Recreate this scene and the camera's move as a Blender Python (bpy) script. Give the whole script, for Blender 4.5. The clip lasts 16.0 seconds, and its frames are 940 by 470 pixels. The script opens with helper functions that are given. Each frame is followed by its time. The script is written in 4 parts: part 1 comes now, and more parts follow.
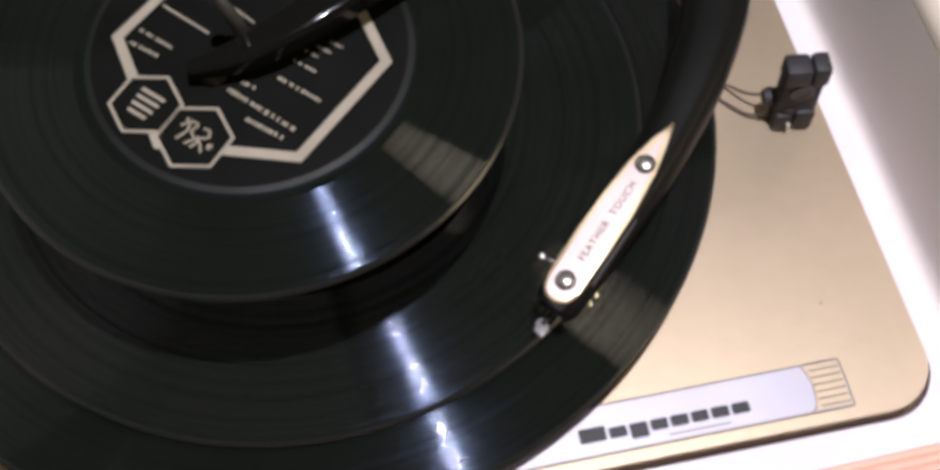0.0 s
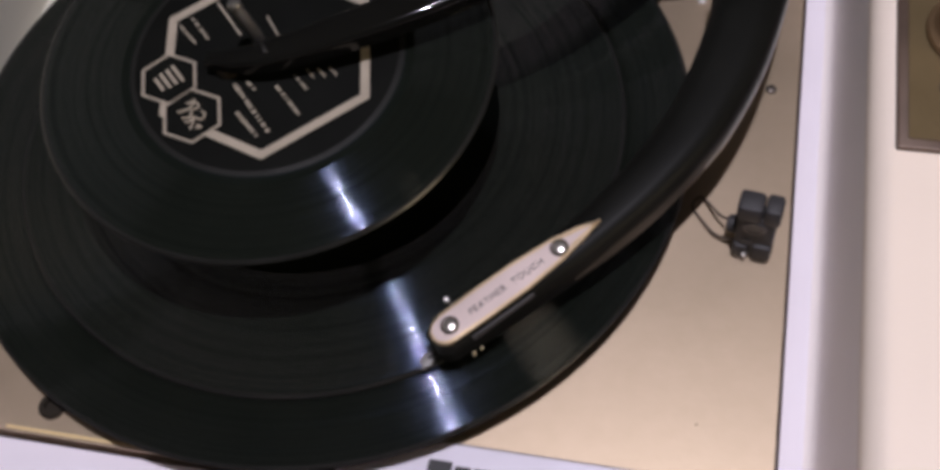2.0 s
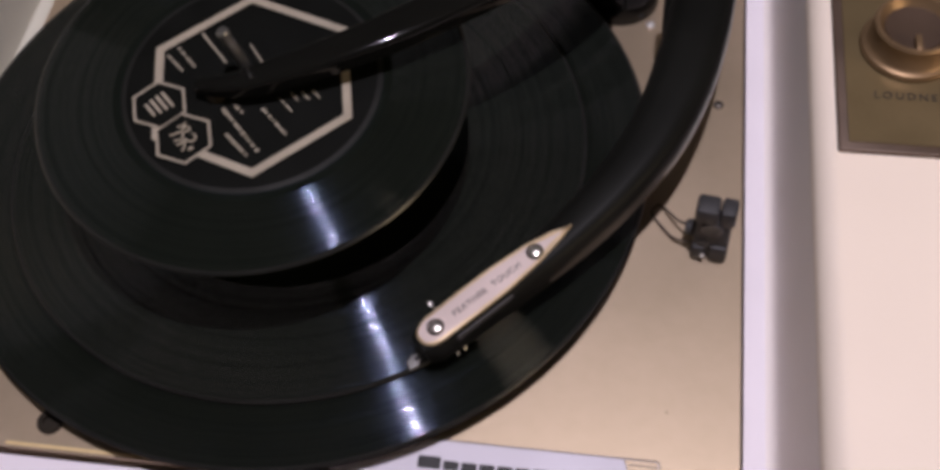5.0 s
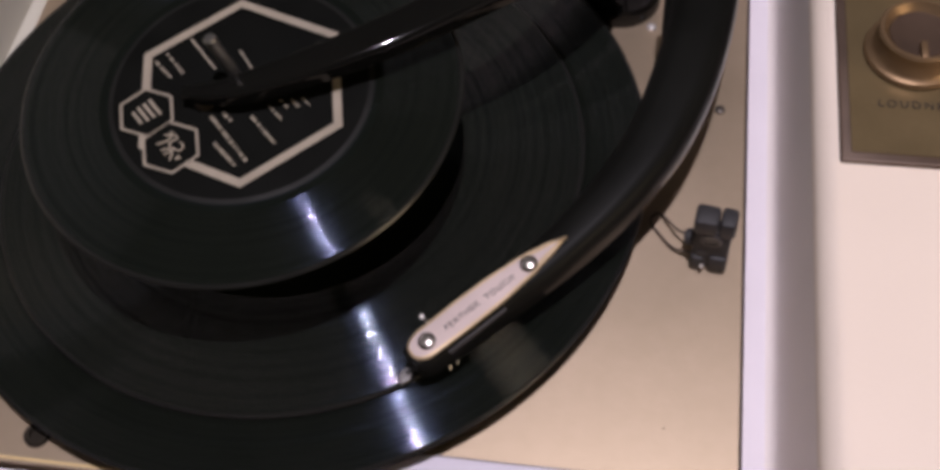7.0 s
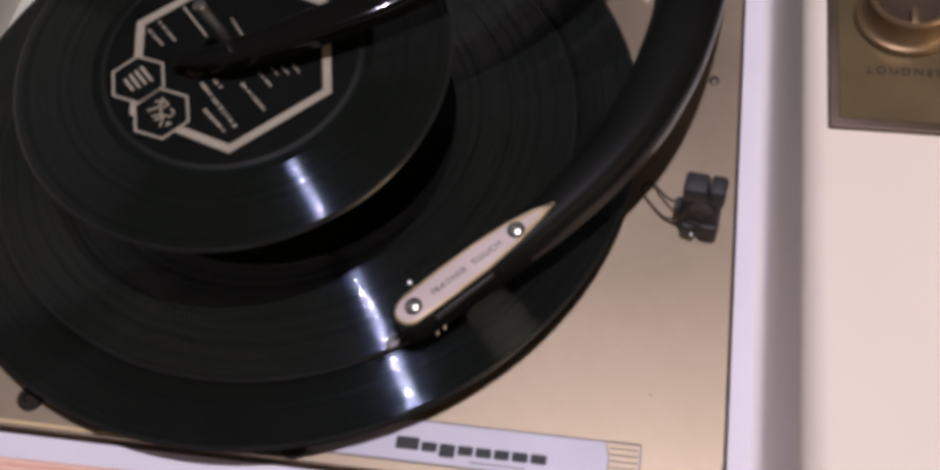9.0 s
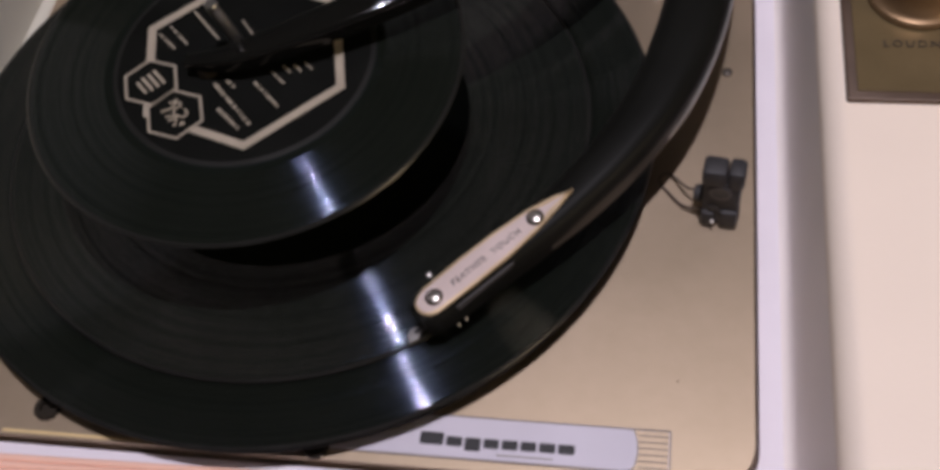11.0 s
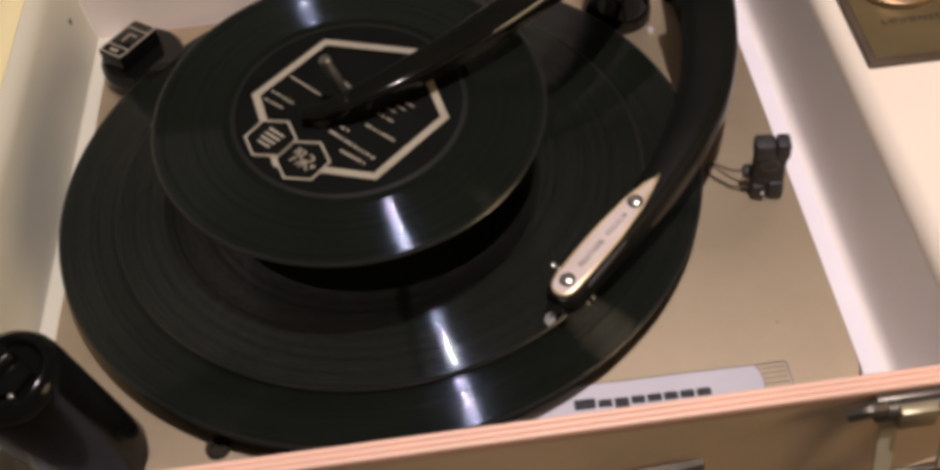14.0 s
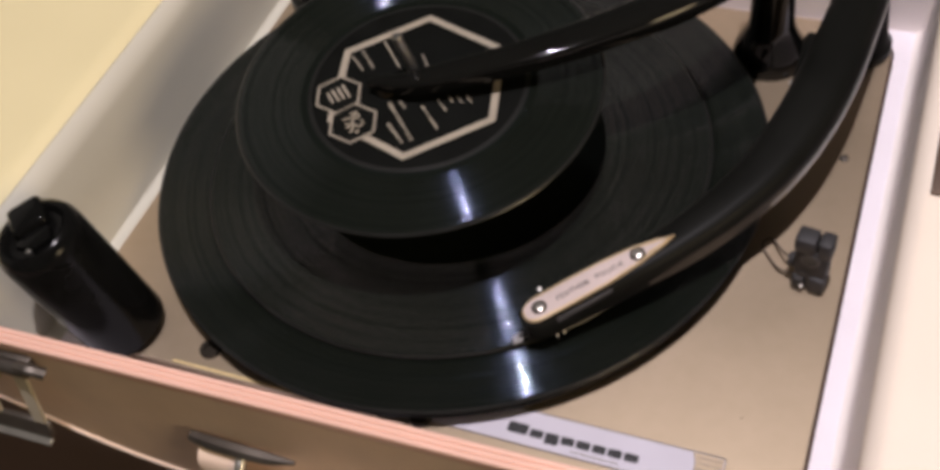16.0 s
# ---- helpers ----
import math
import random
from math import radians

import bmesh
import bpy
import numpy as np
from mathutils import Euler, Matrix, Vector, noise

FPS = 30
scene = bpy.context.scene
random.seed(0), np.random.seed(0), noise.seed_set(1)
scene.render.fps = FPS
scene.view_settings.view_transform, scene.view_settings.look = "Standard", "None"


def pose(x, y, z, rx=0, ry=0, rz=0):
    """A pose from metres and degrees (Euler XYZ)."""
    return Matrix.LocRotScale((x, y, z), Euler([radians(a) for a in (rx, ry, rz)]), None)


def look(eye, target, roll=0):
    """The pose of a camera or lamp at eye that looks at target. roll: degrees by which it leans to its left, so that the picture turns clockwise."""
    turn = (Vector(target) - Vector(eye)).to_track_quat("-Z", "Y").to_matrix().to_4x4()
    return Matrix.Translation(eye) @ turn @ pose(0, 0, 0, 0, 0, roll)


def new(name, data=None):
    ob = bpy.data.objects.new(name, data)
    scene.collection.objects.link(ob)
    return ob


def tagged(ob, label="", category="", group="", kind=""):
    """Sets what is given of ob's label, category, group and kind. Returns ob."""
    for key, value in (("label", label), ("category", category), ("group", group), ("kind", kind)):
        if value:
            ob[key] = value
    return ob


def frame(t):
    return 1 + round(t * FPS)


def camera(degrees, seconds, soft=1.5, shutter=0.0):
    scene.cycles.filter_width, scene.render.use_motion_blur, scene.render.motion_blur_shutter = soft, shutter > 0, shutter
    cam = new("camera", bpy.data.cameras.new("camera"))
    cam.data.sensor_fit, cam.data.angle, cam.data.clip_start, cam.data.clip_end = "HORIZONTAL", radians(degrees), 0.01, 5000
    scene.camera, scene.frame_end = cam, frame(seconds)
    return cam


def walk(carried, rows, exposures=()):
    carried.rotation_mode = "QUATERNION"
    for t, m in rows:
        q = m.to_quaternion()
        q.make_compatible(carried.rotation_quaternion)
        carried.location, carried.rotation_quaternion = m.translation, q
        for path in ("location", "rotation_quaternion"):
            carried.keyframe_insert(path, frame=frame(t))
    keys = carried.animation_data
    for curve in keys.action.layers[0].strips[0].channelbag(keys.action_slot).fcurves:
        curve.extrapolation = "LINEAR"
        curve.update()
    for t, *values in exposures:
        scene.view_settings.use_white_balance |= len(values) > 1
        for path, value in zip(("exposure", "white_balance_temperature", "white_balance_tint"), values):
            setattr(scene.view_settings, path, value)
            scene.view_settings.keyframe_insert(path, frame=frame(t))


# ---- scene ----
# ---- camera ----
cam = camera(44.67, 16.0, soft=4.0, shutter=0.4)
walk(cam, [
    (0, look((0.0252, -0.2484, 0.3441), (0.0579, -0.0288, -0.0474), -3.04)),
    (0.5, look((0.0429, -0.2521, 0.3359), (0.0727, -0.0281, -0.0533), -4.02)),
    (1, look((0.1132, -0.2326, 0.3536), (0.0704, -0.0191, -0.0402), -9.98)),
    (1.5, look((0.1451, -0.2346, 0.3532), (0.0672, -0.0249, -0.0372), -11.49)),
    (2, look((0.1521, -0.2625, 0.3784), (0.0688, -0.0381, -0.0026), -10.82)),
    (2.5, look((0.1479, -0.2940, 0.3878), (0.0828, -0.0505, 0.0151), -7.85)),
    (3, look((0.1431, -0.2946, 0.3926), (0.0757, -0.0515, 0.0200), -8.13)),
    (3.5, look((0.1486, -0.2964, 0.3963), (0.0762, -0.0530, 0.0249), -9.31)),
    (4, look((0.1435, -0.2983, 0.3964), (0.0826, -0.0511, 0.0253), -7.44)),
    (6.5, look((0.1387, -0.2767, 0.3958), (0.0812, -0.0411, 0.0168), -6.42)),
    (7, look((0.1453, -0.2771, 0.3931), (0.0829, -0.0390, 0.0165), -7.69)),
    (7.5, look((0.1370, -0.2765, 0.3914), (0.0816, -0.0379, 0.0139), -6.23)),
    (8, look((0.1366, -0.2762, 0.3896), (0.0783, -0.0404, 0.0108), -6.74)),
    (8.5, look((0.1435, -0.2813, 0.3848), (0.0757, -0.0452, 0.0078), -8.25)),
    (9, look((0.1585, -0.2835, 0.3881), (0.0879, -0.0495, 0.0102), -9.26)),
    (11.5, look((0.1531, -0.3111, 0.3688), (0.0809, -0.0506, 0.0090), -11.56)),
    (12, look((0.1154, -0.3220, 0.3777), (0.0698, -0.0530, 0.0198), -10.30)),
    (12.5, look((0.0905, -0.3353, 0.3930), (0.0664, -0.0612, 0.0369), -9.00)),
    (13, look((0.0639, -0.3504, 0.3948), (0.0492, -0.0630, 0.0489), -8.16)),
    (13.5, look((0.0480, -0.3557, 0.4067), (0.0398, -0.0700, 0.0590), -7.34)),
    (14, look((0.0424, -0.3815, 0.3943), (0.0399, -0.0854, 0.0556), -7.21)),
    (14.5, look((0.0650, -0.3714, 0.3957), (0.0136, -0.0852, 0.0523), -11.39)),
    (15, look((0.1150, -0.3529, 0.4007), (0.0083, -0.0919, 0.0499), -13.07)),
    (15.5, look((0.1657, -0.3511, 0.3991), (0.0369, -0.0974, 0.0505), -12.40)),
    (16, look((0.1968, -0.3479, 0.4114), (0.0510, -0.0937, 0.0699), -12.18)),
], exposures=[(0, 0.0, 6250, 13), (1.0, -0.27, 6150, 19), (2.0, -0.52, 6200, 19), (4.0, -0.55, 6300, 21), (6.5, -0.55, 6450, 23), (9.0, -0.63, 6250, 22), (11.5, -0.66, 6400, 20), (12.5, -0.63, 6600, 19), (13.5, -0.42, 7250, 17), (14.5, -0.21, 7200, 17), (15.2, -0.13, 6950, 17), (16, -0.20, 6700, 17)])

# ---- world and lights ----
world = bpy.data.worlds.new("room_air")
scene.world = world
world.use_nodes = True
world.node_tree.nodes["Background"].inputs[0].default_value = (0.9, 0.85, 0.8, 1)
world.node_tree.nodes["Background"].inputs[1].default_value = 0.085


def area_lamp(name, eye, target, size, power, colour, shape="DISK", size_y=None):
    data = bpy.data.lights.new(name, "AREA")
    data.shape, data.size, data.energy, data.color = shape, size, power, colour
    if size_y:
        data.size_y = size_y
    ob = new(name, data)
    ob.matrix_world = look(eye, target)
    return ob


area_lamp("ceiling_lamp", (0.212, -0.195, 1.62), (0.02, 0, 0), 0.026, 32.5, (0.95, 0.92, 0.97))
# unseen fill added to lift the well's right wall; no window known there
area_lamp("west_fill_light", (-2.02, 0.0, 0.75), (0.1, 0, 0.3), 3.2, 3.0, (1.0, 0.95, 0.88), "RECTANGLE", 1.3)
area_lamp("warm_lamp", (1.44, -0.62, 0.62), (0.05, 0, 0), 0.50, 9.5, (1.0, 0.80, 0.48))


# ---- materials ----
def material(name, colour, rough=0.5, metal=0.0, var=0.12, grain=0.0, scale=60.0, bump=0.0, bump_scale=400.0,
             spec=0.5, coat=0.0, second=None):
    m = bpy.data.materials.new(name)
    m.use_nodes = True
    nt = m.node_tree
    b = nt.nodes["Principled BSDF"]
    b.inputs["Roughness"].default_value = rough
    b.inputs["Metallic"].default_value = metal
    b.inputs["Specular IOR Level"].default_value = spec
    b.inputs["Coat Weight"].default_value = coat
    co = nt.nodes.new("ShaderNodeTexCoord")
    n1 = nt.nodes.new("ShaderNodeTexNoise")
    n1.inputs["Scale"].default_value = scale
    n1.inputs["Detail"].default_value = 5
    n2 = nt.nodes.new("ShaderNodeTexNoise")
    n2.inputs["Scale"].default_value = scale * 14
    n2.inputs["Detail"].default_value = 3
    for n in (n1, n2):
        nt.links.new(co.outputs["Object"], n.inputs["Vector"])
    ramp = nt.nodes.new("ShaderNodeMix")
    ramp.data_type = "RGBA"
    dark = second or tuple(c * (1 - 2 * var) for c in colour)
    light = colour if second else tuple(min(1, c * (1 + var)) for c in colour)
    ramp.inputs["A"].default_value = (*dark, 1)
    ramp.inputs["B"].default_value = (*light, 1)
    add = nt.nodes.new("ShaderNodeMath")
    add.operation = "MULTIPLY_ADD"
    nt.links.new(n2.outputs["Fac"], add.inputs[0])
    add.inputs[1].default_value = grain
    nt.links.new(n1.outputs["Fac"], add.inputs[2])
    sub = nt.nodes.new("ShaderNodeMath")
    sub.operation = "SUBTRACT"
    sub.use_clamp = True
    nt.links.new(add.outputs[0], sub.inputs[0])
    sub.inputs[1].default_value = grain * 0.5
    nt.links.new(sub.outputs[0], ramp.inputs["Factor"])
    nt.links.new(ramp.outputs["Result"], b.inputs["Base Color"])
    mr = nt.nodes.new("ShaderNodeMapRange")
    mr.inputs["To Min"].default_value = max(0.03, rough * 0.8)
    mr.inputs["To Max"].default_value = min(1, rough * 1.2)
    nt.links.new(n1.outputs["Fac"], mr.inputs["Value"])
    nt.links.new(mr.outputs["Result"], b.inputs["Roughness"])
    if bump:
        n3 = nt.nodes.new("ShaderNodeTexNoise")
        n3.inputs["Scale"].default_value = bump_scale
        n3.inputs["Detail"].default_value = 4
        nt.links.new(co.outputs["Object"], n3.inputs["Vector"])
        bp = nt.nodes.new("ShaderNodeBump")
        bp.inputs["Strength"].default_value = bump
        bp.inputs["Distance"].default_value = 0.0005
        nt.links.new(n3.outputs["Fac"], bp.inputs["Height"])
        nt.links.new(bp.outputs["Normal"], b.inputs["Normal"])
    return m


def vinyl(name, rough, slope, band=900.0, gloss=0.0):
    """Black pressed vinyl. The walls of its fine concentric grooves lean to and fro along the radius by up to slope, and each
    turn of the groove also leans a little along its own way, so that no two turns throw a highlight at quite the same place."""
    m = bpy.data.materials.new(name)
    m.use_nodes = True
    nt = m.node_tree
    b = nt.nodes["Principled BSDF"]
    b.inputs["Specular IOR Level"].default_value = 0.34
    b.inputs["Coat Roughness"].default_value = 0.04
    b.inputs["Coat Tint"].default_value = (1, 1, 1, 1)
    b.inputs["Specular Tint"].default_value = (0.48, 0.64, 1.0, 1)
    co = nt.nodes.new("ShaderNodeTexCoord")

    def vmath(op, a, c=None):
        n = nt.nodes.new("ShaderNodeVectorMath")
        n.operation = op
        for k, v in enumerate((a, c)):
            if v is None:
                continue
            if isinstance(v, tuple):
                n.inputs[k].default_value = v
            else:
                nt.links.new(v, n.inputs[k])
        return n

    def fmath(op, a, c):
        n = nt.nodes.new("ShaderNodeMath")
        n.operation = op
        for k, v in enumerate((a, c)):
            if isinstance(v, (int, float)):
                n.inputs[k].default_value = v
            else:
                nt.links.new(v, n.inputs[k])
        return n.outputs[0]

    flat = vmath("MULTIPLY", co.outputs["Object"], (1.0, 1.0, 0.0)).outputs[0]
    radius = vmath("LENGTH", flat).outputs["Value"]
    ring = nt.nodes.new("ShaderNodeTexNoise")
    ring.noise_dimensions = "1D"
    ring.inputs["Scale"].default_value = band
    ring.inputs["Detail"].default_value = 6
    ring.inputs["Roughness"].default_value = 0.7
    nt.links.new(radius, ring.inputs["W"])
    mr = nt.nodes.new("ShaderNodeMapRange")
    mr.inputs["From Min"].default_value = 0.50
    mr.inputs["From Max"].default_value = 0.80
    mr.inputs["To Min"].default_value = rough
    mr.inputs["To Max"].default_value = rough * 2.8
    nt.links.new(ring.outputs["Fac"], mr.inputs["Value"])
    nt.links.new(mr.outputs["Result"], b.inputs["Roughness"])
    dust = nt.nodes.new("ShaderNodeTexNoise")
    dust.inputs["Scale"].default_value = 35
    dust.inputs["Detail"].default_value = 6
    nt.links.new(co.outputs["Object"], dust.inputs["Vector"])
    mix = nt.nodes.new("ShaderNodeMix")
    mix.data_type = "RGBA"
    mix.inputs["A"].default_value = (0.0040, 0.0056, 0.0039, 1)
    mix.inputs["B"].default_value = (0.0078, 0.0094, 0.0072, 1)
    nt.links.new(dust.outputs["Fac"], mix.inputs["Factor"])
    # a few bright specks of lint
    cell = nt.nodes.new("ShaderNodeTexVoronoi")
    cell.inputs["Scale"].default_value = 60
    nt.links.new(co.outputs["Object"], cell.inputs["Vector"])
    near = fmath("LESS_THAN", cell.outputs["Distance"], 0.040)
    sep = nt.nodes.new("ShaderNodeSeparateColor")
    nt.links.new(cell.outputs["Color"], sep.inputs[0])
    some = fmath("GREATER_THAN", sep.outputs[0], 0.86)
    lint = nt.nodes.new("ShaderNodeMix")
    lint.data_type = "RGBA"
    nt.links.new(fmath("MULTIPLY", near, some), lint.inputs["Factor"])
    nt.links.new(mix.outputs["Result"], lint.inputs["A"])
    lint.inputs["B"].default_value = (0.16, 0.16, 0.17, 1)
    nt.links.new(lint.outputs["Result"], b.inputs["Base Color"])
    if slope:
        # quiet and loud passages: some turns shine, narrow ones between them stay dull
        passage = nt.nodes.new("ShaderNodeTexNoise")
        passage.noise_dimensions = "1D"
        passage.inputs["Scale"].default_value = 420
        passage.inputs["Detail"].default_value = 4
        passage.inputs["Roughness"].default_value = 0.65
        nt.links.new(radius, passage.inputs["W"])
        level = nt.nodes.new("ShaderNodeMapRange")
        level.inputs["From Min"].default_value = 0.38
        level.inputs["From Max"].default_value = 0.54
        level.inputs["To Min"].default_value = 0.5 * gloss
        level.inputs["To Max"].default_value = 1.1 * gloss
        nt.links.new(passage.outputs["Fac"], level.inputs["Value"])
        nt.links.new(level.outputs["Result"], b.inputs["Coat Weight"])
        wave = fmath("PINGPONG", fmath("MULTIPLY", radius, 2 / 0.00013), 1.0)
        lean = fmath("MULTIPLY", fmath("SUBTRACT", wave, 0.5), 2 * slope)
        out = vmath("NORMALIZE", flat).outputs[0]
        sc = nt.nodes.new("ShaderNodeVectorMath")
        sc.operation = "SCALE"
        nt.links.new(out, sc.inputs[0])
        nt.links.new(lean, sc.inputs["Scale"])
        turn = nt.nodes.new("ShaderNodeTexNoise")
        turn.noise_dimensions = "1D"
        turn.inputs["Scale"].default_value = 1800
        turn.inputs["Detail"].default_value = 5
        turn.inputs["Roughness"].default_value = 0.75
        nt.links.new(radius, turn.inputs["W"])
        along = vmath("CROSS_PRODUCT", out, (0.0, 0.0, 1.0)).outputs[0]
        sl = nt.nodes.new("ShaderNodeVectorMath")
        sl.operation = "SCALE"
        nt.links.new(along, sl.inputs[0])
        grain = nt.nodes.new("ShaderNodeTexNoise")
        grain.noise_dimensions = "1D"
        grain.inputs["Scale"].default_value = 16000
        grain.inputs["Detail"].default_value = 2
        nt.links.new(radius, grain.inputs["W"])
        slow = fmath("MULTIPLY", fmath("SUBTRACT", turn.outputs["Fac"], 0.5), 0.006)
        quick = fmath("MULTIPLY", fmath("SUBTRACT", grain.outputs["Fac"], 0.5), 0.015)
        nt.links.new(fmath("ADD", slow, quick), sl.inputs["Scale"])
        both = vmath("ADD", sc.outputs[0], sl.outputs[0]).outputs[0]
        up = vmath("NORMALIZE", vmath("ADD", both, (0.0, 0.0, 1.0)).outputs[0]).outputs[0]
        vt = nt.nodes.new("ShaderNodeVectorTransform")
        vt.vector_type, vt.convert_from, vt.convert_to = "NORMAL", "OBJECT", "WORLD"
        nt.links.new(up, vt.inputs[0])
        nt.links.new(vt.outputs[0], b.inputs["Normal"])
        nt.links.new(vt.outputs[0], b.inputs["Coat Normal"])
    return m


GROOVE = vinyl("grooved_vinyl", 0.085, 0.94, 600, 0.7)
SMOOTH = vinyl("smooth_vinyl", 0.12, 0.0, 300)
RIM = material("vinyl_rim", (0.012, 0.012, 0.011), 0.30, var=0.2)
LABEL = material("label_paper_black", (0.0042, 0.0046, 0.0038), 0.5, var=0.2, spec=0.08)
INK = material("label_ink_silver", (0.33, 0.285, 0.22), 0.5, var=0.12, grain=0.3, scale=90)
DECK = material("deck_champagne_paint", (0.60, 0.476, 0.350), 0.47, 0.92, grain=0.7, scale=11, bump=0.10, second=(0.515, 0.41, 0.285))
nt = DECK.node_tree
co = next(n for n in nt.nodes if n.type == "TEX_COORD")
cells = nt.nodes.new("ShaderNodeTexVoronoi")
cells.inputs["Scale"].default_value = 55
nt.links.new(co.outputs["Object"], cells.inputs["Vector"])
tiny = nt.nodes.new("ShaderNodeMath")
tiny.operation = "LESS_THAN"
tiny.inputs[1].default_value = 0.032
nt.links.new(cells.outputs["Distance"], tiny.inputs[0])
parts = nt.nodes.new("ShaderNodeSeparateColor")
nt.links.new(cells.outputs["Color"], parts.inputs[0])
few = nt.nodes.new("ShaderNodeMath")
few.operation = "GREATER_THAN"
few.inputs[1].default_value = 0.72
nt.links.new(parts.outputs[0], few.inputs[0])
fleck = nt.nodes.new("ShaderNodeMath")
fleck.operation = "MULTIPLY"
nt.links.new(tiny.outputs[0], fleck.inputs[0])
nt.links.new(few.outputs[0], fleck.inputs[1])
chip = nt.nodes.new("ShaderNodeMix")
chip.data_type = "RGBA"
bsdf = nt.nodes["Principled BSDF"]
nt.links.new(bsdf.inputs["Base Color"].links[0].from_socket, chip.inputs["A"])
chip.inputs["B"].default_value = (0.34, 0.26, 0.18, 1)
nt.links.new(fleck.outputs[0], chip.inputs["Factor"])
nt.links.new(chip.outputs["Result"], bsdf.inputs["Base Color"])
LEDGE = material("ledge_white_plastic", (0.80, 0.75, 0.80), 0.45, var=0.05, scale=20)
WELL = material("well_grey_vinyl", (0.90, 0.83, 0.80), 0.55, var=0.06, scale=14, bump=0.15, bump_scale=600)
TOPS = material("cream_vinyl_cloth", (0.82, 0.71, 0.60), 0.5, var=0.05, scale=9, bump=0.2, bump_scale=700)
YELLOWCREAM = material("yellow_cream_vinyl_cloth", (0.70, 0.61, 0.35), 0.5, var=0.06, scale=9, bump=0.2, bump_scale=700)
# cream toned down to hold part of the left wall's shade
COVE = material("shaded_cream_vinyl", (0.56, 0.535, 0.445), 0.5, var=0.06, scale=10, bump=0.12, bump_scale=600)
PINK = material("pink_trim_plastic", (0.80, 0.50, 0.395), 0.4, var=0.08, scale=25)
TAN = material("tan_leatherette", (0.90, 0.69, 0.54), 0.55, var=0.12, scale=30, bump=0.35, bump_scale=900)
BROWN = material("dark_brown_leatherette", (0.10, 0.065, 0.045), 0.55, var=0.15, scale=30, bump=0.35, bump_scale=900)
NICKEL = material("worn_nickel", (0.62, 0.60, 0.55), 0.3, 0.9, var=0.15, scale=80)
TARNISH = material("tarnished_steel", (0.16, 0.14, 0.12), 0.4, 0.8, var=0.3, scale=70)
SHAFT = material("spindle_steel", (0.34, 0.33, 0.31), 0.3, 0.9, var=0.15, scale=90)
PALEMETAL = material("pale_worn_metal", (0.60, 0.54, 0.42), 0.45, 0.25, var=0.15, scale=80)
AGEDMETAL = material("yellowed_nickel", (0.42, 0.36, 0.24), 0.42, 0.5, var=0.2, scale=90)
CHROME = material("bright_screw_steel", (0.72, 0.69, 0.66), 0.34, 0.6, var=0.08)
BLACK = material("black_bakelite", (0.005, 0.005, 0.0046), 0.06, var=0.2, scale=40, spec=0.45)
ADAPTER = material("adapter_black_plastic", (0.005, 0.005, 0.0046), 0.17, var=0.25, scale=60, spec=0.13)
ARMBLACK = material("arm_black_enamel", (0.0062, 0.0064, 0.0054), 0.46, var=0.25, scale=30, spec=0.09)
FLANGELIT = material("arm_flange_lit", (0.035, 0.029, 0.023), 0.5, 0.2, var=0.2, scale=60)
ARMGLINT = material("arm_edge_glint", (0.34, 0.33, 0.31), 0.35, 0.4, var=0.1)
HEADPLATE = material("head_plate_silver", (0.72, 0.60, 0.57), 0.36, 0.35, var=0.06, grain=0.3, scale=50)
PLATEGOLD = material("plate_gold_chamfer", (0.80, 0.62, 0.40), 0.32, 0.6, var=0.06, scale=50)
NAMEPLATE = material("nameplate_silver", (0.65, 0.62, 0.69), 0.38, 0.3, var=0.04, scale=30)
PRINT = material("print_black", (0.02, 0.02, 0.022), 0.5, var=0.1)
PRINTDARK = material("print_dark_grey", (0.035, 0.030, 0.027), 0.6, var=0.1, spec=0.2)
PRINTGREY = material("print_grey", (0.25, 0.22, 0.20), 0.5, var=0.1)
GREYPLASTIC = material("charcoal_plastic", (0.030, 0.028, 0.029), 0.62, var=0.25, scale=120)
STYLUSGREY = material("stylus_grey_plastic", (0.20, 0.195, 0.195), 0.4, var=0.1)
STYLUSDARK = material("worn_grey_plastic", (0.075, 0.07, 0.07), 0.5, var=0.15)
WIRE = material("wire_dark", (0.10, 0.075, 0.06), 0.4, 0.3, var=0.15)
BRONZE = material("bronze_panel", (0.19, 0.138, 0.068), 0.40, 0.5, var=0.12, grain=0.4, scale=45)
BRONZE_EDGE = material("bronze_panel_edge", (0.10, 0.065, 0.045), 0.4, 0.4, var=0.15)
BRASS = material("knob_brass", (0.27, 0.175, 0.095), 0.42, 0.7, var=0.12, scale=60)
GOLD_GLINT = material("gold_glint", (0.92, 0.70, 0.36), 0.40, 0.25, var=0.1)
RUBBER = material("black_rubber", (0.022, 0.017, 0.011), 0.7, var=0.2, spec=0.2)
WOOD = material("dark_table_wood", (0.13, 0.075, 0.045), 0.4, var=0.25, scale=6, grain=0.3)
PLASTER = material("room_plaster", (0.24, 0.27, 0.23), 0.8, var=0.05, scale=3)
BOUNCEWHITE = material("room_bounce_white", (0.52, 0.52, 0.46), 0.8, var=0.04, scale=3)
CARPET = material("room_floor", (0.10, 0.10, 0.09), 0.8, var=0.2, scale=8)


# ---- building helpers ----
def thing(name, at=(0, 0, 0), label="", category="", group="", kind=""):
    ob = new(name)
    ob.empty_display_size = 0.01
    ob.matrix_world = at if isinstance(at, Matrix) else Matrix.Translation(at)
    return tagged(ob, label, category, group, kind)


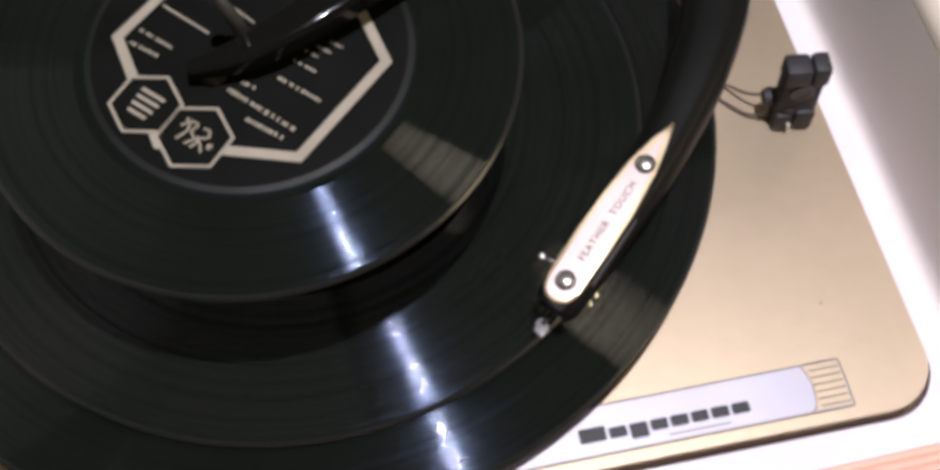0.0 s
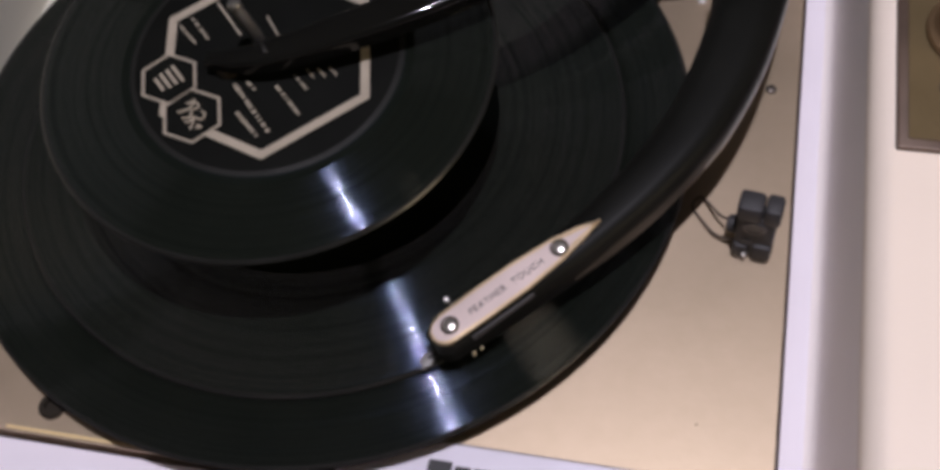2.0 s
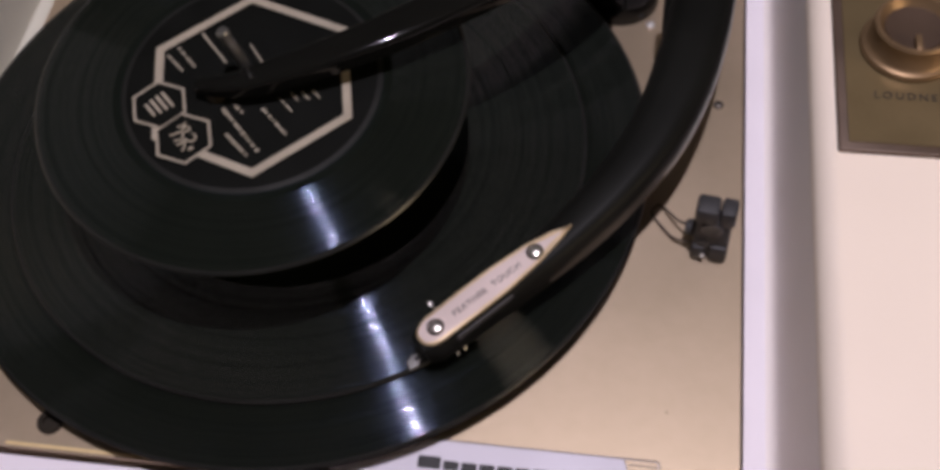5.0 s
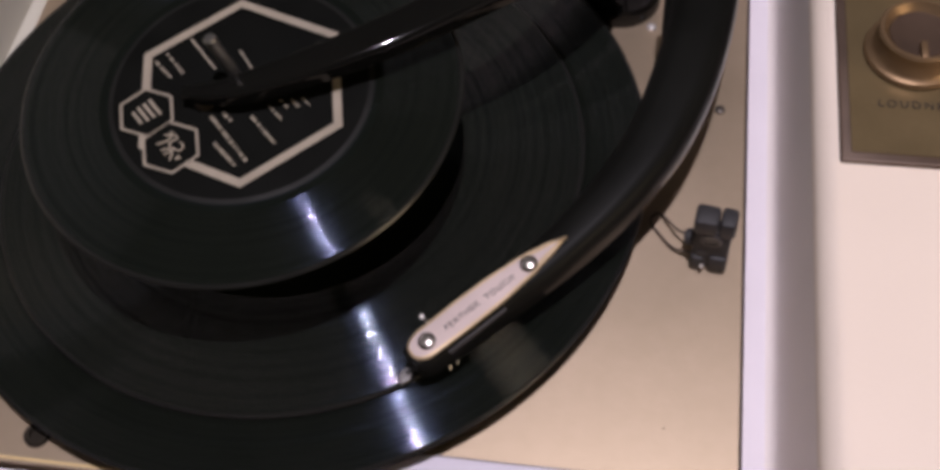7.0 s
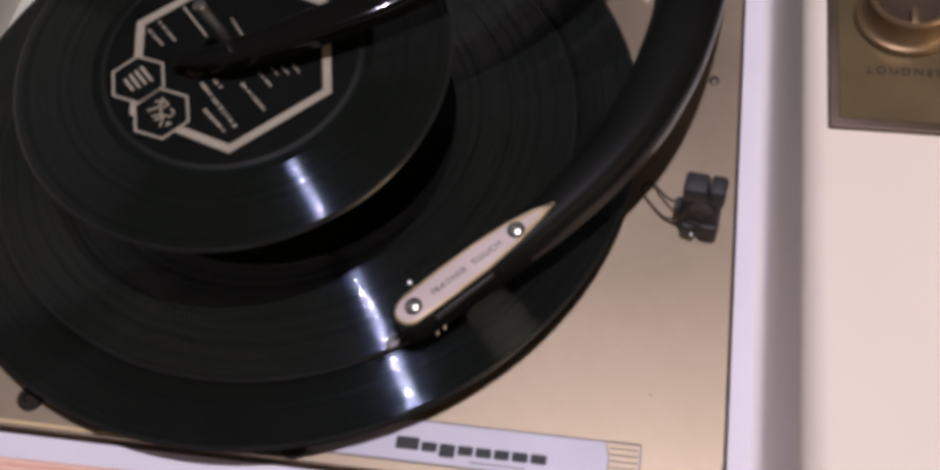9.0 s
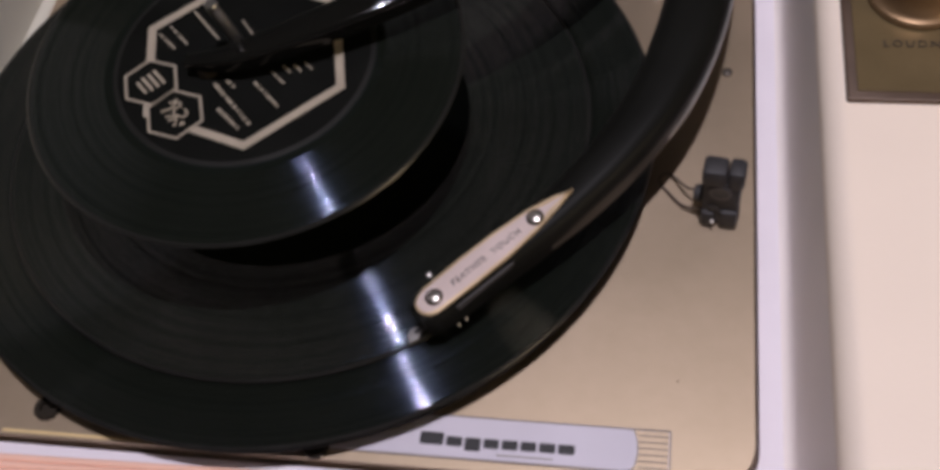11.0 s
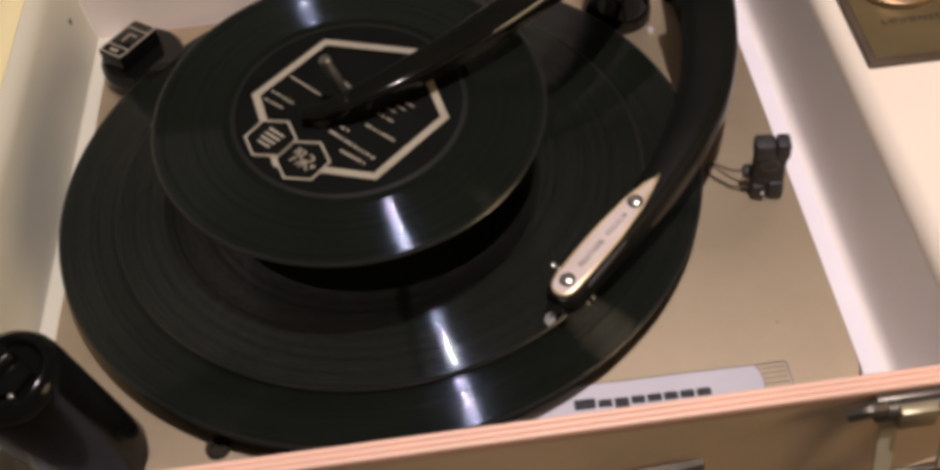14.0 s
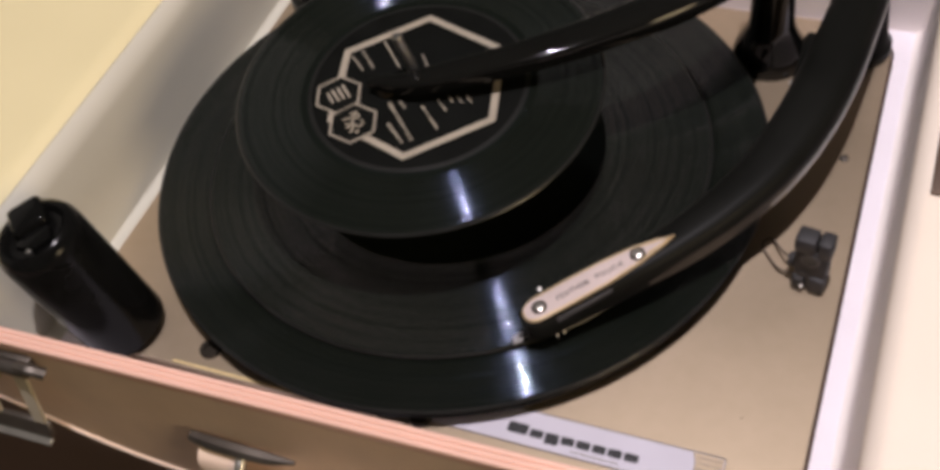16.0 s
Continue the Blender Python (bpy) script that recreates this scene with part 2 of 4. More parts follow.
def part(name, bm, mats, parent=None, label="", smooth=True, m=None):
    bmesh.ops.recalc_face_normals(bm, faces=bm.faces)
    me = bpy.data.meshes.new(name)
    bm.to_mesh(me)
    bm.free()
    for k in mats if isinstance(mats, (list, tuple)) else [mats]:
        me.materials.append(k)
    if smooth:
        for p in me.polygons:
            p.use_smooth = True
        me.set_sharp_from_angle(angle=radians(38))
    ob = new(name, me)
    if parent:
        ob.parent = parent
    if m is not None:
        ob.matrix_basis = m
    if label:
        tagged(ob, label)
    return ob


def box(x0, x1, y0, y1, z0, z1, bevel=0.0, seg=2, bm=None, m=None):
    bm = bm or bmesh.new()
    r = bmesh.ops.create_cube(bm, size=1)
    mm = Matrix.Translation(((x0 + x1) / 2, (y0 + y1) / 2, (z0 + z1) / 2)) @ Matrix.Diagonal((x1 - x0, y1 - y0, z1 - z0, 1))
    bmesh.ops.transform(bm, matrix=(m @ mm) if m else mm, verts=r["verts"])
    if bevel:
        es = list({e for v in r["verts"] for e in v.link_edges})
        bmesh.ops.bevel(bm, geom=es, offset=bevel, segments=seg, affect="EDGES", profile=0.5)
    return bm


def lathe(profile, n=64, mats=None, bm=None, m=None):
    """Turns (radius, z) pairs about z; mats gives the material index of each band."""
    bm = bm or bmesh.new()
    rings = []
    for r, z in profile:
        if r < 1e-7:
            rings.append([bm.verts.new((0, 0, z))])
        else:
            rings.append([bm.verts.new((r * math.cos(2 * math.pi * k / n), r * math.sin(2 * math.pi * k / n), z)) for k in range(n)])
    for i, (a, b) in enumerate(zip(rings, rings[1:])):
        for k in range(n):
            j = (k + 1) % n
            if len(a) == 1 and len(b) == 1:
                continue
            if len(a) == 1:
                f = bm.faces.new((a[0], b[k], b[j]))
            elif len(b) == 1:
                f = bm.faces.new((a[k], b[0], a[j]))
            else:
                f = bm.faces.new((a[k], b[k], b[j], a[j]))
            if mats:
                f.material_index = mats[i]
    if m is not None:
        bmesh.ops.transform(bm, matrix=m, verts=[v for r in rings for v in r])
    return bm


def prism(poly, z0, z1, bevel=0.0, seg=2, bm=None, m=None):
    bm = bm or bmesh.new()
    lo = [bm.verts.new((x, y, z0)) for x, y in poly]
    hi = [bm.verts.new((x, y, z1)) for x, y in poly]
    n = len(poly)
    bm.faces.new(list(reversed(lo)))
    top = bm.faces.new(hi)
    for k in range(n):
        bm.faces.new((lo[k], lo[(k + 1) % n], hi[(k + 1) % n], hi[k]))
    if bevel:
        bmesh.ops.bevel(bm, geom=list(top.edges), offset=bevel, segments=seg, affect="EDGES", profile=0.5)
    if m is not None:
        bmesh.ops.transform(bm, matrix=m, verts=bm.verts)
    return bm


def ring_plate(outer, inner, z0, z1):
    """A flat band between two outlines of equal length."""
    bm = bmesh.new()
    n = len(outer)
    v = [[bm.verts.new((x, y, z)) for x, y in o] for o in (outer, inner) for z in (z0, z1)]
    ol, oh, il, ih = v
    for k in range(n):
        j = (k + 1) % n
        bm.faces.new((oh[k], oh[j], ih[j], ih[k]))
        bm.faces.new((ol[k], il[k], il[j], ol[j]))
        bm.faces.new((ol[k], ol[j], oh[j], oh[k]))
        bm.faces.new((il[k], ih[k], ih[j], il[j]))
    return bm


def round_rect(x0, x1, y0, y1, r, n=8):
    pts = []
    for cx, cy, a in ((x1 - r, y1 - r, 0), (x0 + r, y1 - r, 90), (x0 + r, y0 + r, 180), (x1 - r, y0 + r, 270)):
        for k in range(n + 1):
            t = radians(a + 90 * k / n)
            pts.append((cx + r * math.cos(t), cy + r * math.sin(t)))
    return pts


def polygon(n, r, turn=0.0, c=(0, 0)):
    return [(c[0] + r * math.cos(radians(turn + 360 * k / n)), c[1] + r * math.sin(radians(turn + 360 * k / n))) for k in range(n)]


def spline(points, per=8):
    """Catmull-Rom through the points, of any dimension."""
    p = [np.array(q, float) for q in points]
    p = [2 * p[0] - p[1], *p, 2 * p[-1] - p[-2]]
    out = []
    for i in range(1, len(p) - 2):
        for k in range(per):
            t = k / per
            out.append(0.5 * (2 * p[i] + (p[i + 1] - p[i - 1]) * t + (2 * p[i - 1] - 5 * p[i] + 4 * p[i + 1] - p[i + 2]) * t * t
                              + (3 * p[i] - 3 * p[i + 1] + p[i + 2] - p[i - 1]) * t ** 3))
    out.append(p[-2])
    return out


def sweep(points, section, per=8, bm=None):
    """Sweeps a section of (side, up) pairs, scaled by the (half width, height) given in points (x, y, z, half, height)."""
    bm = bm or bmesh.new()
    path = spline(points, per)
    rings = []
    for i, q in enumerate(path):
        a, b = path[max(0, i - 1)], path[min(len(path) - 1, i + 1)]
        d = Vector(b[:3]) - Vector(a[:3])
        side = d.cross(Vector((0, 0, 1))).normalized()
        up = side.cross(d).normalized()
        c = Vector(q[:3])
        rings.append([bm.verts.new(c + side * (s * q[3]) + up * (u * q[4])) for s, u in section])
    n = len(section)
    for a, b in zip(rings, rings[1:]):
        for k in range(n):
            bm.faces.new((a[k], b[k], b[(k + 1) % n], a[(k + 1) % n]))
    bm.faces.new(rings[0])
    bm.faces.new(list(reversed(rings[-1])))
    return bm


def tube(points, r, n=8, per=6, bm=None):
    return sweep([(*p, r, r) for p in points], [(math.cos(2 * math.pi * k / n), math.sin(2 * math.pi * k / n)) for k in range(n)], per, bm)


def screw(name, at, r, parent, m=None, mat=None):
    """A domed slotted screw head on z = 0 of its pose."""
    bm = lathe([(r, 0), (r, r * 0.25), (r * 0.85, r * 0.5), (r * 0.45, r * 0.64), (r * 0.3, r * 0.66), (r * 0.28, r * 0.35), (0, r * 0.35)], 20)
    return part(name, bm, mat or CHROME, parent, m=m if m is not None else Matrix.Translation(at))


def lettering(name, words, size, mat, parent, m, depth=0.0001, spacing=1.0):
    cu = bpy.data.curves.new(name, "FONT")
    cu.body, cu.size, cu.extrude, cu.align_x, cu.align_y, cu.space_character = words, size, depth, "CENTER", "CENTER", spacing
    tmp = bpy.data.objects.new(name, cu)
    scene.collection.objects.link(tmp)
    me = bpy.data.meshes.new_from_object(tmp.evaluated_get(bpy.context.evaluated_depsgraph_get()))
    bpy.data.objects.remove(tmp)
    me.materials.clear()
    me.materials.append(mat)
    ob = new(name, me)
    ob.parent, ob.matrix_basis = parent, m
    return ob


# ---- the room ----
ROOM = (-2.1, 2.1, -1.9, 2.0, -0.86, 1.72)
rx0, rx1, ry0, ry1, rz0, rz1 = ROOM
# never in view: white west wall and ceiling are added to bounce light
for nm, b in (("wall_west", (rx0 - 0.1, rx0, ry0, ry1, rz0, rz1)), ("wall_east", (rx1, rx1 + 0.1, ry0, ry1, rz0, rz1)),
              ("wall_south", (rx0 - 0.1, rx1 + 0.1, ry0 - 0.1, ry0, rz0, rz1)), ("wall_north", (rx0 - 0.1, rx1 + 0.1, ry1, ry1 + 0.1, rz0, rz1))):
    tagged(part(nm, box(*b), BOUNCEWHITE if nm == "wall_west" else PLASTER), "plain room wall out of view, added to close the scene and bounce light", "wall", kind="structure")
tagged(part("floor", box(rx0 - 0.1, rx1 + 0.1, ry0 - 0.1, ry1 + 0.1, rz0 - 0.1, rz0), CARPET), "brown carpeted room floor", "floor", kind="structure")
tagged(part("ceiling", box(rx0 - 0.1, rx1 + 0.1, ry0 - 0.1, ry1 + 0.1, rz1, rz1 + 0.1), BOUNCEWHITE), "plain room ceiling out of view, added to close the scene and bounce light", "ceiling", kind="structure")

# table under the case
TABLE_Z = -0.118
table = thing("table", (0.02, 0, rz0), "dark-stained wooden table under the record player", "table")
part("tabletop", box(-0.62, 0.62, -0.42, 0.40, TABLE_Z - rz0 - 0.025, TABLE_Z - rz0, 0.004), WOOD, table)
for sx in (-0.55, 0.55):
    for sy in (-0.36, 0.34):
        part("leg", box(sx - 0.022, sx + 0.022, sy - 0.022, sy + 0.022, 0, TABLE_Z - rz0 - 0.025, 0.003), WOOD, table)

# ---- the case ----
RIMZ = 0.062
XL, XR = -0.1570, 0.2045      # foot of the well's side walls
DX0, DX1, DY0, DY1 = -0.146, 0.1885, -0.1455, 0.1415   # deck plate
YF, YB = -0.1765, 0.1462      # inner faces of the front and back boards
CX0, CX1, CY1 = -0.330, 0.385, 0.200
case = thing("record_player_case", (0.0275, 0, TABLE_Z), "two-tone tan and brown portable record player case without its lid", "record player")
CO = Matrix.Translation((-0.0275, 0, -TABLE_Z))


SKEW = 0.019                  # the front board stands slightly out of square
CF = CO @ Matrix.Translation((0, -0.1776, 0)) @ Matrix.Rotation(math.atan(SKEW), 4, "Z") @ Matrix.Translation((0, 0.1764, 0))


def cpart(name, bm, mats, label="", front=False, smooth=True):
    ob = part(name, bm, mats, case, label, smooth)
    ob.matrix_basis = CF if front else CO
    return ob


# deck plate with rolled edge
bm = prism(round_rect(DX0 - 0.0012, DX1 + 0.0012, DY0 + 0.0002, DY1 + 0.0012, 0.018, 10), -0.0085, 0.0, 0.0036, 5)
cpart("deck_plate", bm, DECK, "champagne-painted metal deck plate, lightly scuffed")
# white ledge round the deck
o = round_rect(XL - 0.004, XR + 0.004, YF - 0.0065, YB + 0.002, 0.004, 10)
i = round_rect(DX0 - 0.0022, DX1 + 0.0030, DY0 - 0.0016, DY1 + 0.0022, 0.019, 10)
cpart("ledge", ring_plate(o, i, -0.010, -0.0042), LEDGE, "white plastic ledge round the deck")
cpart("well_floor", box(XL - 0.004, XR + 0.004, YF - 0.0065, YB + 0.002, -0.016, -0.0102), BRONZE_EDGE)


def wall_strip(pts, name, mat, label=""):
    """A wall from a closed section in x-z, drawn along y, with rounded top edge."""
    bm = bmesh.new()
    a = [bm.verts.new((x, YF - 0.0008 + SKEW * x, z)) for x, z in pts]
    b = [bm.verts.new((x, CY1 - 0.011, z)) for x, z in pts]
    n = len(pts)
    for k in range(n):
        bm.faces.new((a[k], a[(k + 1) % n], b[(k + 1) % n], b[k]))
    bm.faces.new(a)
    bm.faces.new(list(reversed(b)))
    return cpart(name, bm, mat, label)


def fillet(x, z, r, sx, n=5):
    """Rounded upper corner where a wall at x meets a top at z, the top lying towards sx."""
    return [(x + sx * (r - r * math.cos(radians(90 * k / n))), z - r + r * math.sin(radians(90 * k / n))) for k in range(n + 1)]


# raised side sections: grey well walls and cream tops
LW = 0.017                    # radius of the roll between the wall and the yellow-cream top
roll = [(XL - 0.0036 - LW * (1 - math.cos(radians(8 + 82 * k / 9))), RIMZ - LW + LW * math.sin(radians(8 + 82 * k / 9))) for k in range(10)]
# the foot spreads over the white ledge, darkening it in place of shade
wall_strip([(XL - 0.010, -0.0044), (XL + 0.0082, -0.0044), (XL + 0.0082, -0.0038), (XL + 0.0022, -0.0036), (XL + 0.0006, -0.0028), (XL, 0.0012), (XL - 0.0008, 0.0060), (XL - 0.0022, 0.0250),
            *roll[:6], (roll[5][0] - 0.006, roll[5][1] - 0.006)], "well_wall", COVE, "cream vinyl side wall of the well with shade in its tone, rolled over at the top")
wall_strip([(XR + 0.006, -0.0044), (XR - 0.0050, -0.0044), (XR - 0.0050, -0.0040), (XR - 0.0034, -0.0034), (XR - 0.0020, -0.0016), (XR - 0.0012, 0.0010), (XR - 0.0009, 0.0030), (XR + 0.0030, RIMZ - 0.0098), (XR + 0.0031, RIMZ - 0.0088), (XR + 0.010, RIMZ - 0.0088)], "well_wall", WELL, "pale grey vinyl side wall of the well")
wall_strip([(CX0 + 0.011, RIMZ - 0.0058), (roll[5][0] - 0.0040, RIMZ - 0.0058), (roll[5][0] - 0.0002, roll[5][1] + 0.0001), *roll[6:], (CX0 + 0.011, RIMZ)], "side_top", YELLOWCREAM, "yellow-cream vinyl-covered top of the side section")
rf = fillet(XR + 0.0031, RIMZ, 0.0085, 1, 8)
wall_strip([(CX1 - 0.011, RIMZ - 0.0087), (XR + 0.0033, RIMZ - 0.0087), *rf, (CX1 - 0.011, RIMZ)], "side_top", TOPS, "cream vinyl-covered top of the side section")
cpart("well_wall", box(XL - 0.016, XR + 0.008, YB, YB + 0.006, -0.0040, RIMZ - 0.006), WELL, "pale grey vinyl back wall of the well")
cpart("back_top", box(XL - 0.018, XR + 0.007, YB - 0.0005, CY1 - 0.011, RIMZ - 0.0058, RIMZ - 0.0004, 0.002), TOPS, "cream vinyl-covered back ledge")
cpart("well_wall", box(XL - 0.003, XR + 0.003, YF - 0.0003, YF + 0.0016, -0.0040, RIMZ - 0.004), WELL, "pale grey vinyl front wall of the well", True)

# outer boards: tan above, dark brown below
ZT = RIMZ - 0.006
for nm, b in (("front_board", (CX0, CX1, YF - 0.0056, YF - 0.0004, -0.114, ZT)), ("back_board", (CX0, CX1, CY1 - 0.0105, CY1, -0.114, ZT)),
              ("side_board", (CX0, CX0 + 0.0105, YF - 0.011, CY1 - 0.011, -0.114, ZT)), ("side_board", (CX1 - 0.0105, CX1, YF + 0.0108, CY1 - 0.011, -0.114, ZT))):
    cpart(nm, box(*b, 0.001), BROWN, "dark brown leatherette case board", nm == "front_board")
fy = YF - 0.0054
half = [(-0.300, 0.050), (-0.240, 0.038), (-0.180, 0.021), (-0.135, 0.0050), (-0.100, -0.0090), (-0.066, -0.0170), (-0.020, -0.0215), (0.0275, -0.0225)]
low = [tuple(p) for p in spline(half + [(0.055 - x, z) for x, z in reversed(half[:-1])], 5)]
bm = prism([(CX0 + 0.030, ZT + 0.0018), *low, (CX1 - 0.030, ZT + 0.0018)], 0, 0.0010, 0.0002, 1)
FM = Matrix.Translation((0, fy, 0)) @ Matrix.Rotation(radians(90), 4, "X")
bmesh.ops.transform(bm, matrix=FM, verts=bm.verts)
cpart("front_panel", bm, TAN, "tan leatherette front panel with a bowed lower edge", True)
bm = tube([tuple(FM @ Vector((x, z - 0.0004, 0.0010))) for x, z in low[::3]], 0.0011, 8, 3)
cpart("piping", bm, TAN, "thin pale piping along the panel's lower edge", True)
# pink moulded rim: three rounded ribs side by side
for nm, span, axis in (("front_trim", (CX0, CX1), 0), ("back_trim", (CX0, CX1), 1)):
    y0 = YF + 0.0004 if axis == 0 else CY1 - 0.0004
    bm = bmesh.new()
    sec = []
    w = 0.0072
    ribs = 3
    for k in range(ribs):
        for j in range(7):
            a = radians(180 - 180 * j / 6)
            sec.append((-(k + 0.5) * w / ribs - math.cos(a) * -w / ribs / 2 * 0.98, RIMZ - 0.0002 + 0.0010 * math.sin(a)))
    sec = sorted(sec, key=lambda s: -s[0])
    sec = [(0, ZT + 0.0002), *sec, (-w, ZT + 0.0022), (-w + 0.0015, ZT + 0.0002)]
    va = [bm.verts.new((span[0], y0 + s, z)) for s, z in sec]
    vb = [bm.verts.new((span[1], y0 + s, z)) for s, z in sec]
    for k in range(len(sec)):
        bm.faces.new((va[k], va[(k + 1) % len(sec)], vb[(k + 1) % len(sec)], vb[k]))
    bm.faces.new(va)
    bm.faces.new(list(reversed(vb)))
    cpart(nm, bm, PINK, "pink moulded plastic trim along the case rim", axis == 0)
for x0, x1 in ((CX0 - 0.0005, CX0 + 0.0112), (CX1 - 0.0112, CX1 + 0.0005)):
    cpart("side_trim", box(x0, x1, YF + 0.0008 + SKEW * x0, CY1 - 0.014, ZT + 0.0002, RIMZ + 0.0012, 0.0012), PINK, "pink moulded plastic trim along the case rim")


def slant(x0, x1, top, low, t):
    """A flat bar between two (y, z) points, t thick."""
    bm = bmesh.new()
    d = Vector((0, low[0] - top[0], low[1] - top[1])).normalized()
    n = Vector((0, d.z, -d.y)) * t / 2
    v = [bm.verts.new(Vector((x, *p)) + k * n) for x in (x0, x1) for p in (top, low) for k in (-1, 1)]
    for f in ((0, 1, 3, 2), (4, 6, 7, 5), (0, 4, 5, 1), (2, 3, 7, 6), (0, 2, 6, 4), (1, 5, 7, 3)):
        bm.faces.new([v[k] for k in f])
    bmesh.ops.bevel(bm, geom=list(bm.edges), offset=t * 0.25, segments=1, affect="EDGES")
    return bm


def latch(x, s, dz=0.0):
    """A hasp on the front board: hook plate under the trim, hinge barrel and a hanging loop that stands off the board."""
    y = fy - 0.0018
    base = cpart("latch", box(x - 0.016, x + 0.018, y - 0.0030, y, 0.0465, 0.0575, 0.0008), TARNISH, "tarnished metal hasp latch, hanging open", True)
    base.matrix_basis = CF @ Matrix.Translation((0, 0, dz))
    part("hook_plate", box(x - s * 0.0185 - 0.007, x - s * 0.0185 + 0.007, y - 0.0058, y - 0.0032, 0.0510, 0.0590, 0.0008), PALEMETAL, base)
    part("hook_slot", box(x - s * 0.0185 - 0.0055, x - s * 0.0185 + 0.0055, y - 0.0064, y - 0.0058, 0.0552, 0.0586, 0.0003), PRINT, base)
    part("hinge_barrel", tube([(x - 0.017, y - 0.0045, 0.0535), (x, y - 0.0045, 0.0535), (x + 0.017, y - 0.0045, 0.0535)], 0.0034, 12), TARNISH, base)
    part("knuckle", box(x - 0.0100, x + 0.0030, y - 0.0094, y - 0.0050, 0.0480, 0.0580, 0.0010), AGEDMETAL, base, "dull yellowed metal knuckle")
    part("hinge_ear", tube([(x + s * 0.014, y - 0.0050, 0.0565), (x + s * 0.020, y - 0.0060, 0.0580), (x + s * 0.026, y - 0.0046, 0.0545)], 0.0026, 8), TARNISH, base)
    for sx in (-1, 1):
        part("loop_arm", slant(x + sx * 0.0115 - 0.0034, x + sx * 0.0115 + 0.0034, (y - 0.0050, 0.0520), (y - 0.0110, 0.0210), 0.0016), PALEMETAL, base)
    part("loop_bar", slant(x - 0.0160, x + 0.0160, (y - 0.0100, 0.0225), (y - 0.0128, 0.0140), 0.0030), TARNISH, base)
    part("loop_lip", slant(x - 0.0155, x + 0.0155, (y - 0.0128, 0.0140), (y - 0.0165, 0.0128), 0.0014), NICKEL, base)


latch(-0.123, 1)
latch(0.184, -1, 0.0035)


def handle_mount(x, s, dz=0.0):
    """A pointed metal bar with a ring that holds the end of the carrying handle."""
    y = fy - 0.0018
    six = [(1, 0), (0.5, 0.9), (-0.5, 0.9), (-1, 0), (-0.5, -0.9), (0.5, -0.9)]
    base = cpart("handle_mount", sweep([(x - s * 0.0235, y - 0.0022, 0.0348, 0.0022, 0.0022), (x - s * 0.014, y - 0.0030, 0.0342, 0.0030, 0.0030), (x, y - 0.0032, 0.0335, 0.0030, 0.0030),
         (x + s * 0.012, y - 0.0028, 0.0328, 0.0026, 0.0024), (x + s * 0.0225, y - 0.0016, 0.0322, 0.0008, 0.0008)], six, 6), TARNISH, "pointed tarnished metal mount of the carrying handle", True)
    base.matrix_basis = CF @ Matrix.Translation((0, 0, dz))
    part("ring", tube([(x - s * 0.001, y - 0.0030, 0.0300), (x - s * 0.0005, y - 0.0085, 0.0270), (x + s * 0.001, y - 0.0115, 0.0190), (x + s * 0.0008, y - 0.0090, 0.0110), (x, y - 0.0040, 0.0085)], 0.0024, 12), NICKEL, base)
    part("strap_tab", sweep([(x - s * 0.0105, y - 0.0030, 0.0315, 0.0092, 0.0010), (x - s * 0.0105, y - 0.0075, 0.0262, 0.0094, 0.0012), (x - s * 0.0106, y - 0.0090, 0.0160, 0.0096, 0.0012), (x - s * 0.0108, y - 0.0080, 0.0040, 0.0096, 0.0012), (x - s * 0.011, y - 0.0040, -0.0040, 0.0090, 0.0010)],
         [(1, -1), (1, 1), (-1, 1), (-1, -1)], 6), TAN, base, "tan leatherette strap end")
    return base


handle_mount(-0.0170, 1, -0.0065)
handle_mount(0.0880, -1, -0.0010)
cpart("carrying_handle", sweep([(-0.0165, fy - 0.0100, 0.0120, 0.0034, 0.0026), (-0.0040, fy - 0.0125, 0.0040, 0.0056, 0.0050), (0.0147, fy - 0.0135, -0.0060, 0.0068, 0.0064), (0.0355, fy - 0.0138, -0.0085, 0.0070, 0.0066), (0.0563, fy - 0.0135, -0.0060, 0.0068, 0.0064), (0.0750, fy - 0.0125, 0.0060, 0.0056, 0.0050), (0.0875, fy - 0.0100, 0.0160, 0.0034, 0.0026)], [(math.cos(radians(a)), math.sin(radians(a))) for a in range(0, 360, 30)], 6), TAN, "tan leatherette carrying handle", True)

# gold line painted in place of the highlight on the deck's front roll
cpart("gold_glint", box(-0.086, 0.018, DY0 + 0.0008, DY0 + 0.0023, -0.0022, 0.0002, 0.0004), GOLD_GLINT, "gold line painted as the highlight on the deck's rolled front edge")

# nameplate with a plain mark of eight blocks and a ribbed end
npx0, npx1, npy0, npy1 = 0.022, 0.1608, -0.1411, -0.1254
plate = cpart("nameplate", prism(round_rect(npx0, npx1, npy0, npy1, 0.0006, 3), 0.0001, 0.0009, 0.0002, 1), NAMEPLATE, "silver maker's nameplate with a ribbed tan end")
x = 0.0732
for w, lo, hi in ((0.0086, 0, 0.0048), (0.0058, 0, 0.0036), (0.0058, -0.0014, 0.0036), (0.0056, 0, 0.0036), (0.0058, 0, 0.0036), (0.0056, 0, 0.0036), (0.0058, 0, 0.0036), (0.0058, 0, 0.0036)):
    part("mark_block", prism(round_rect(x, x + w, -0.1369 + lo, -0.1369 + hi, 0.0007, 3), 0.0009, 0.0011), PRINT, plate)
    x += w + 0.0009
ex = npx1 - 0.0118
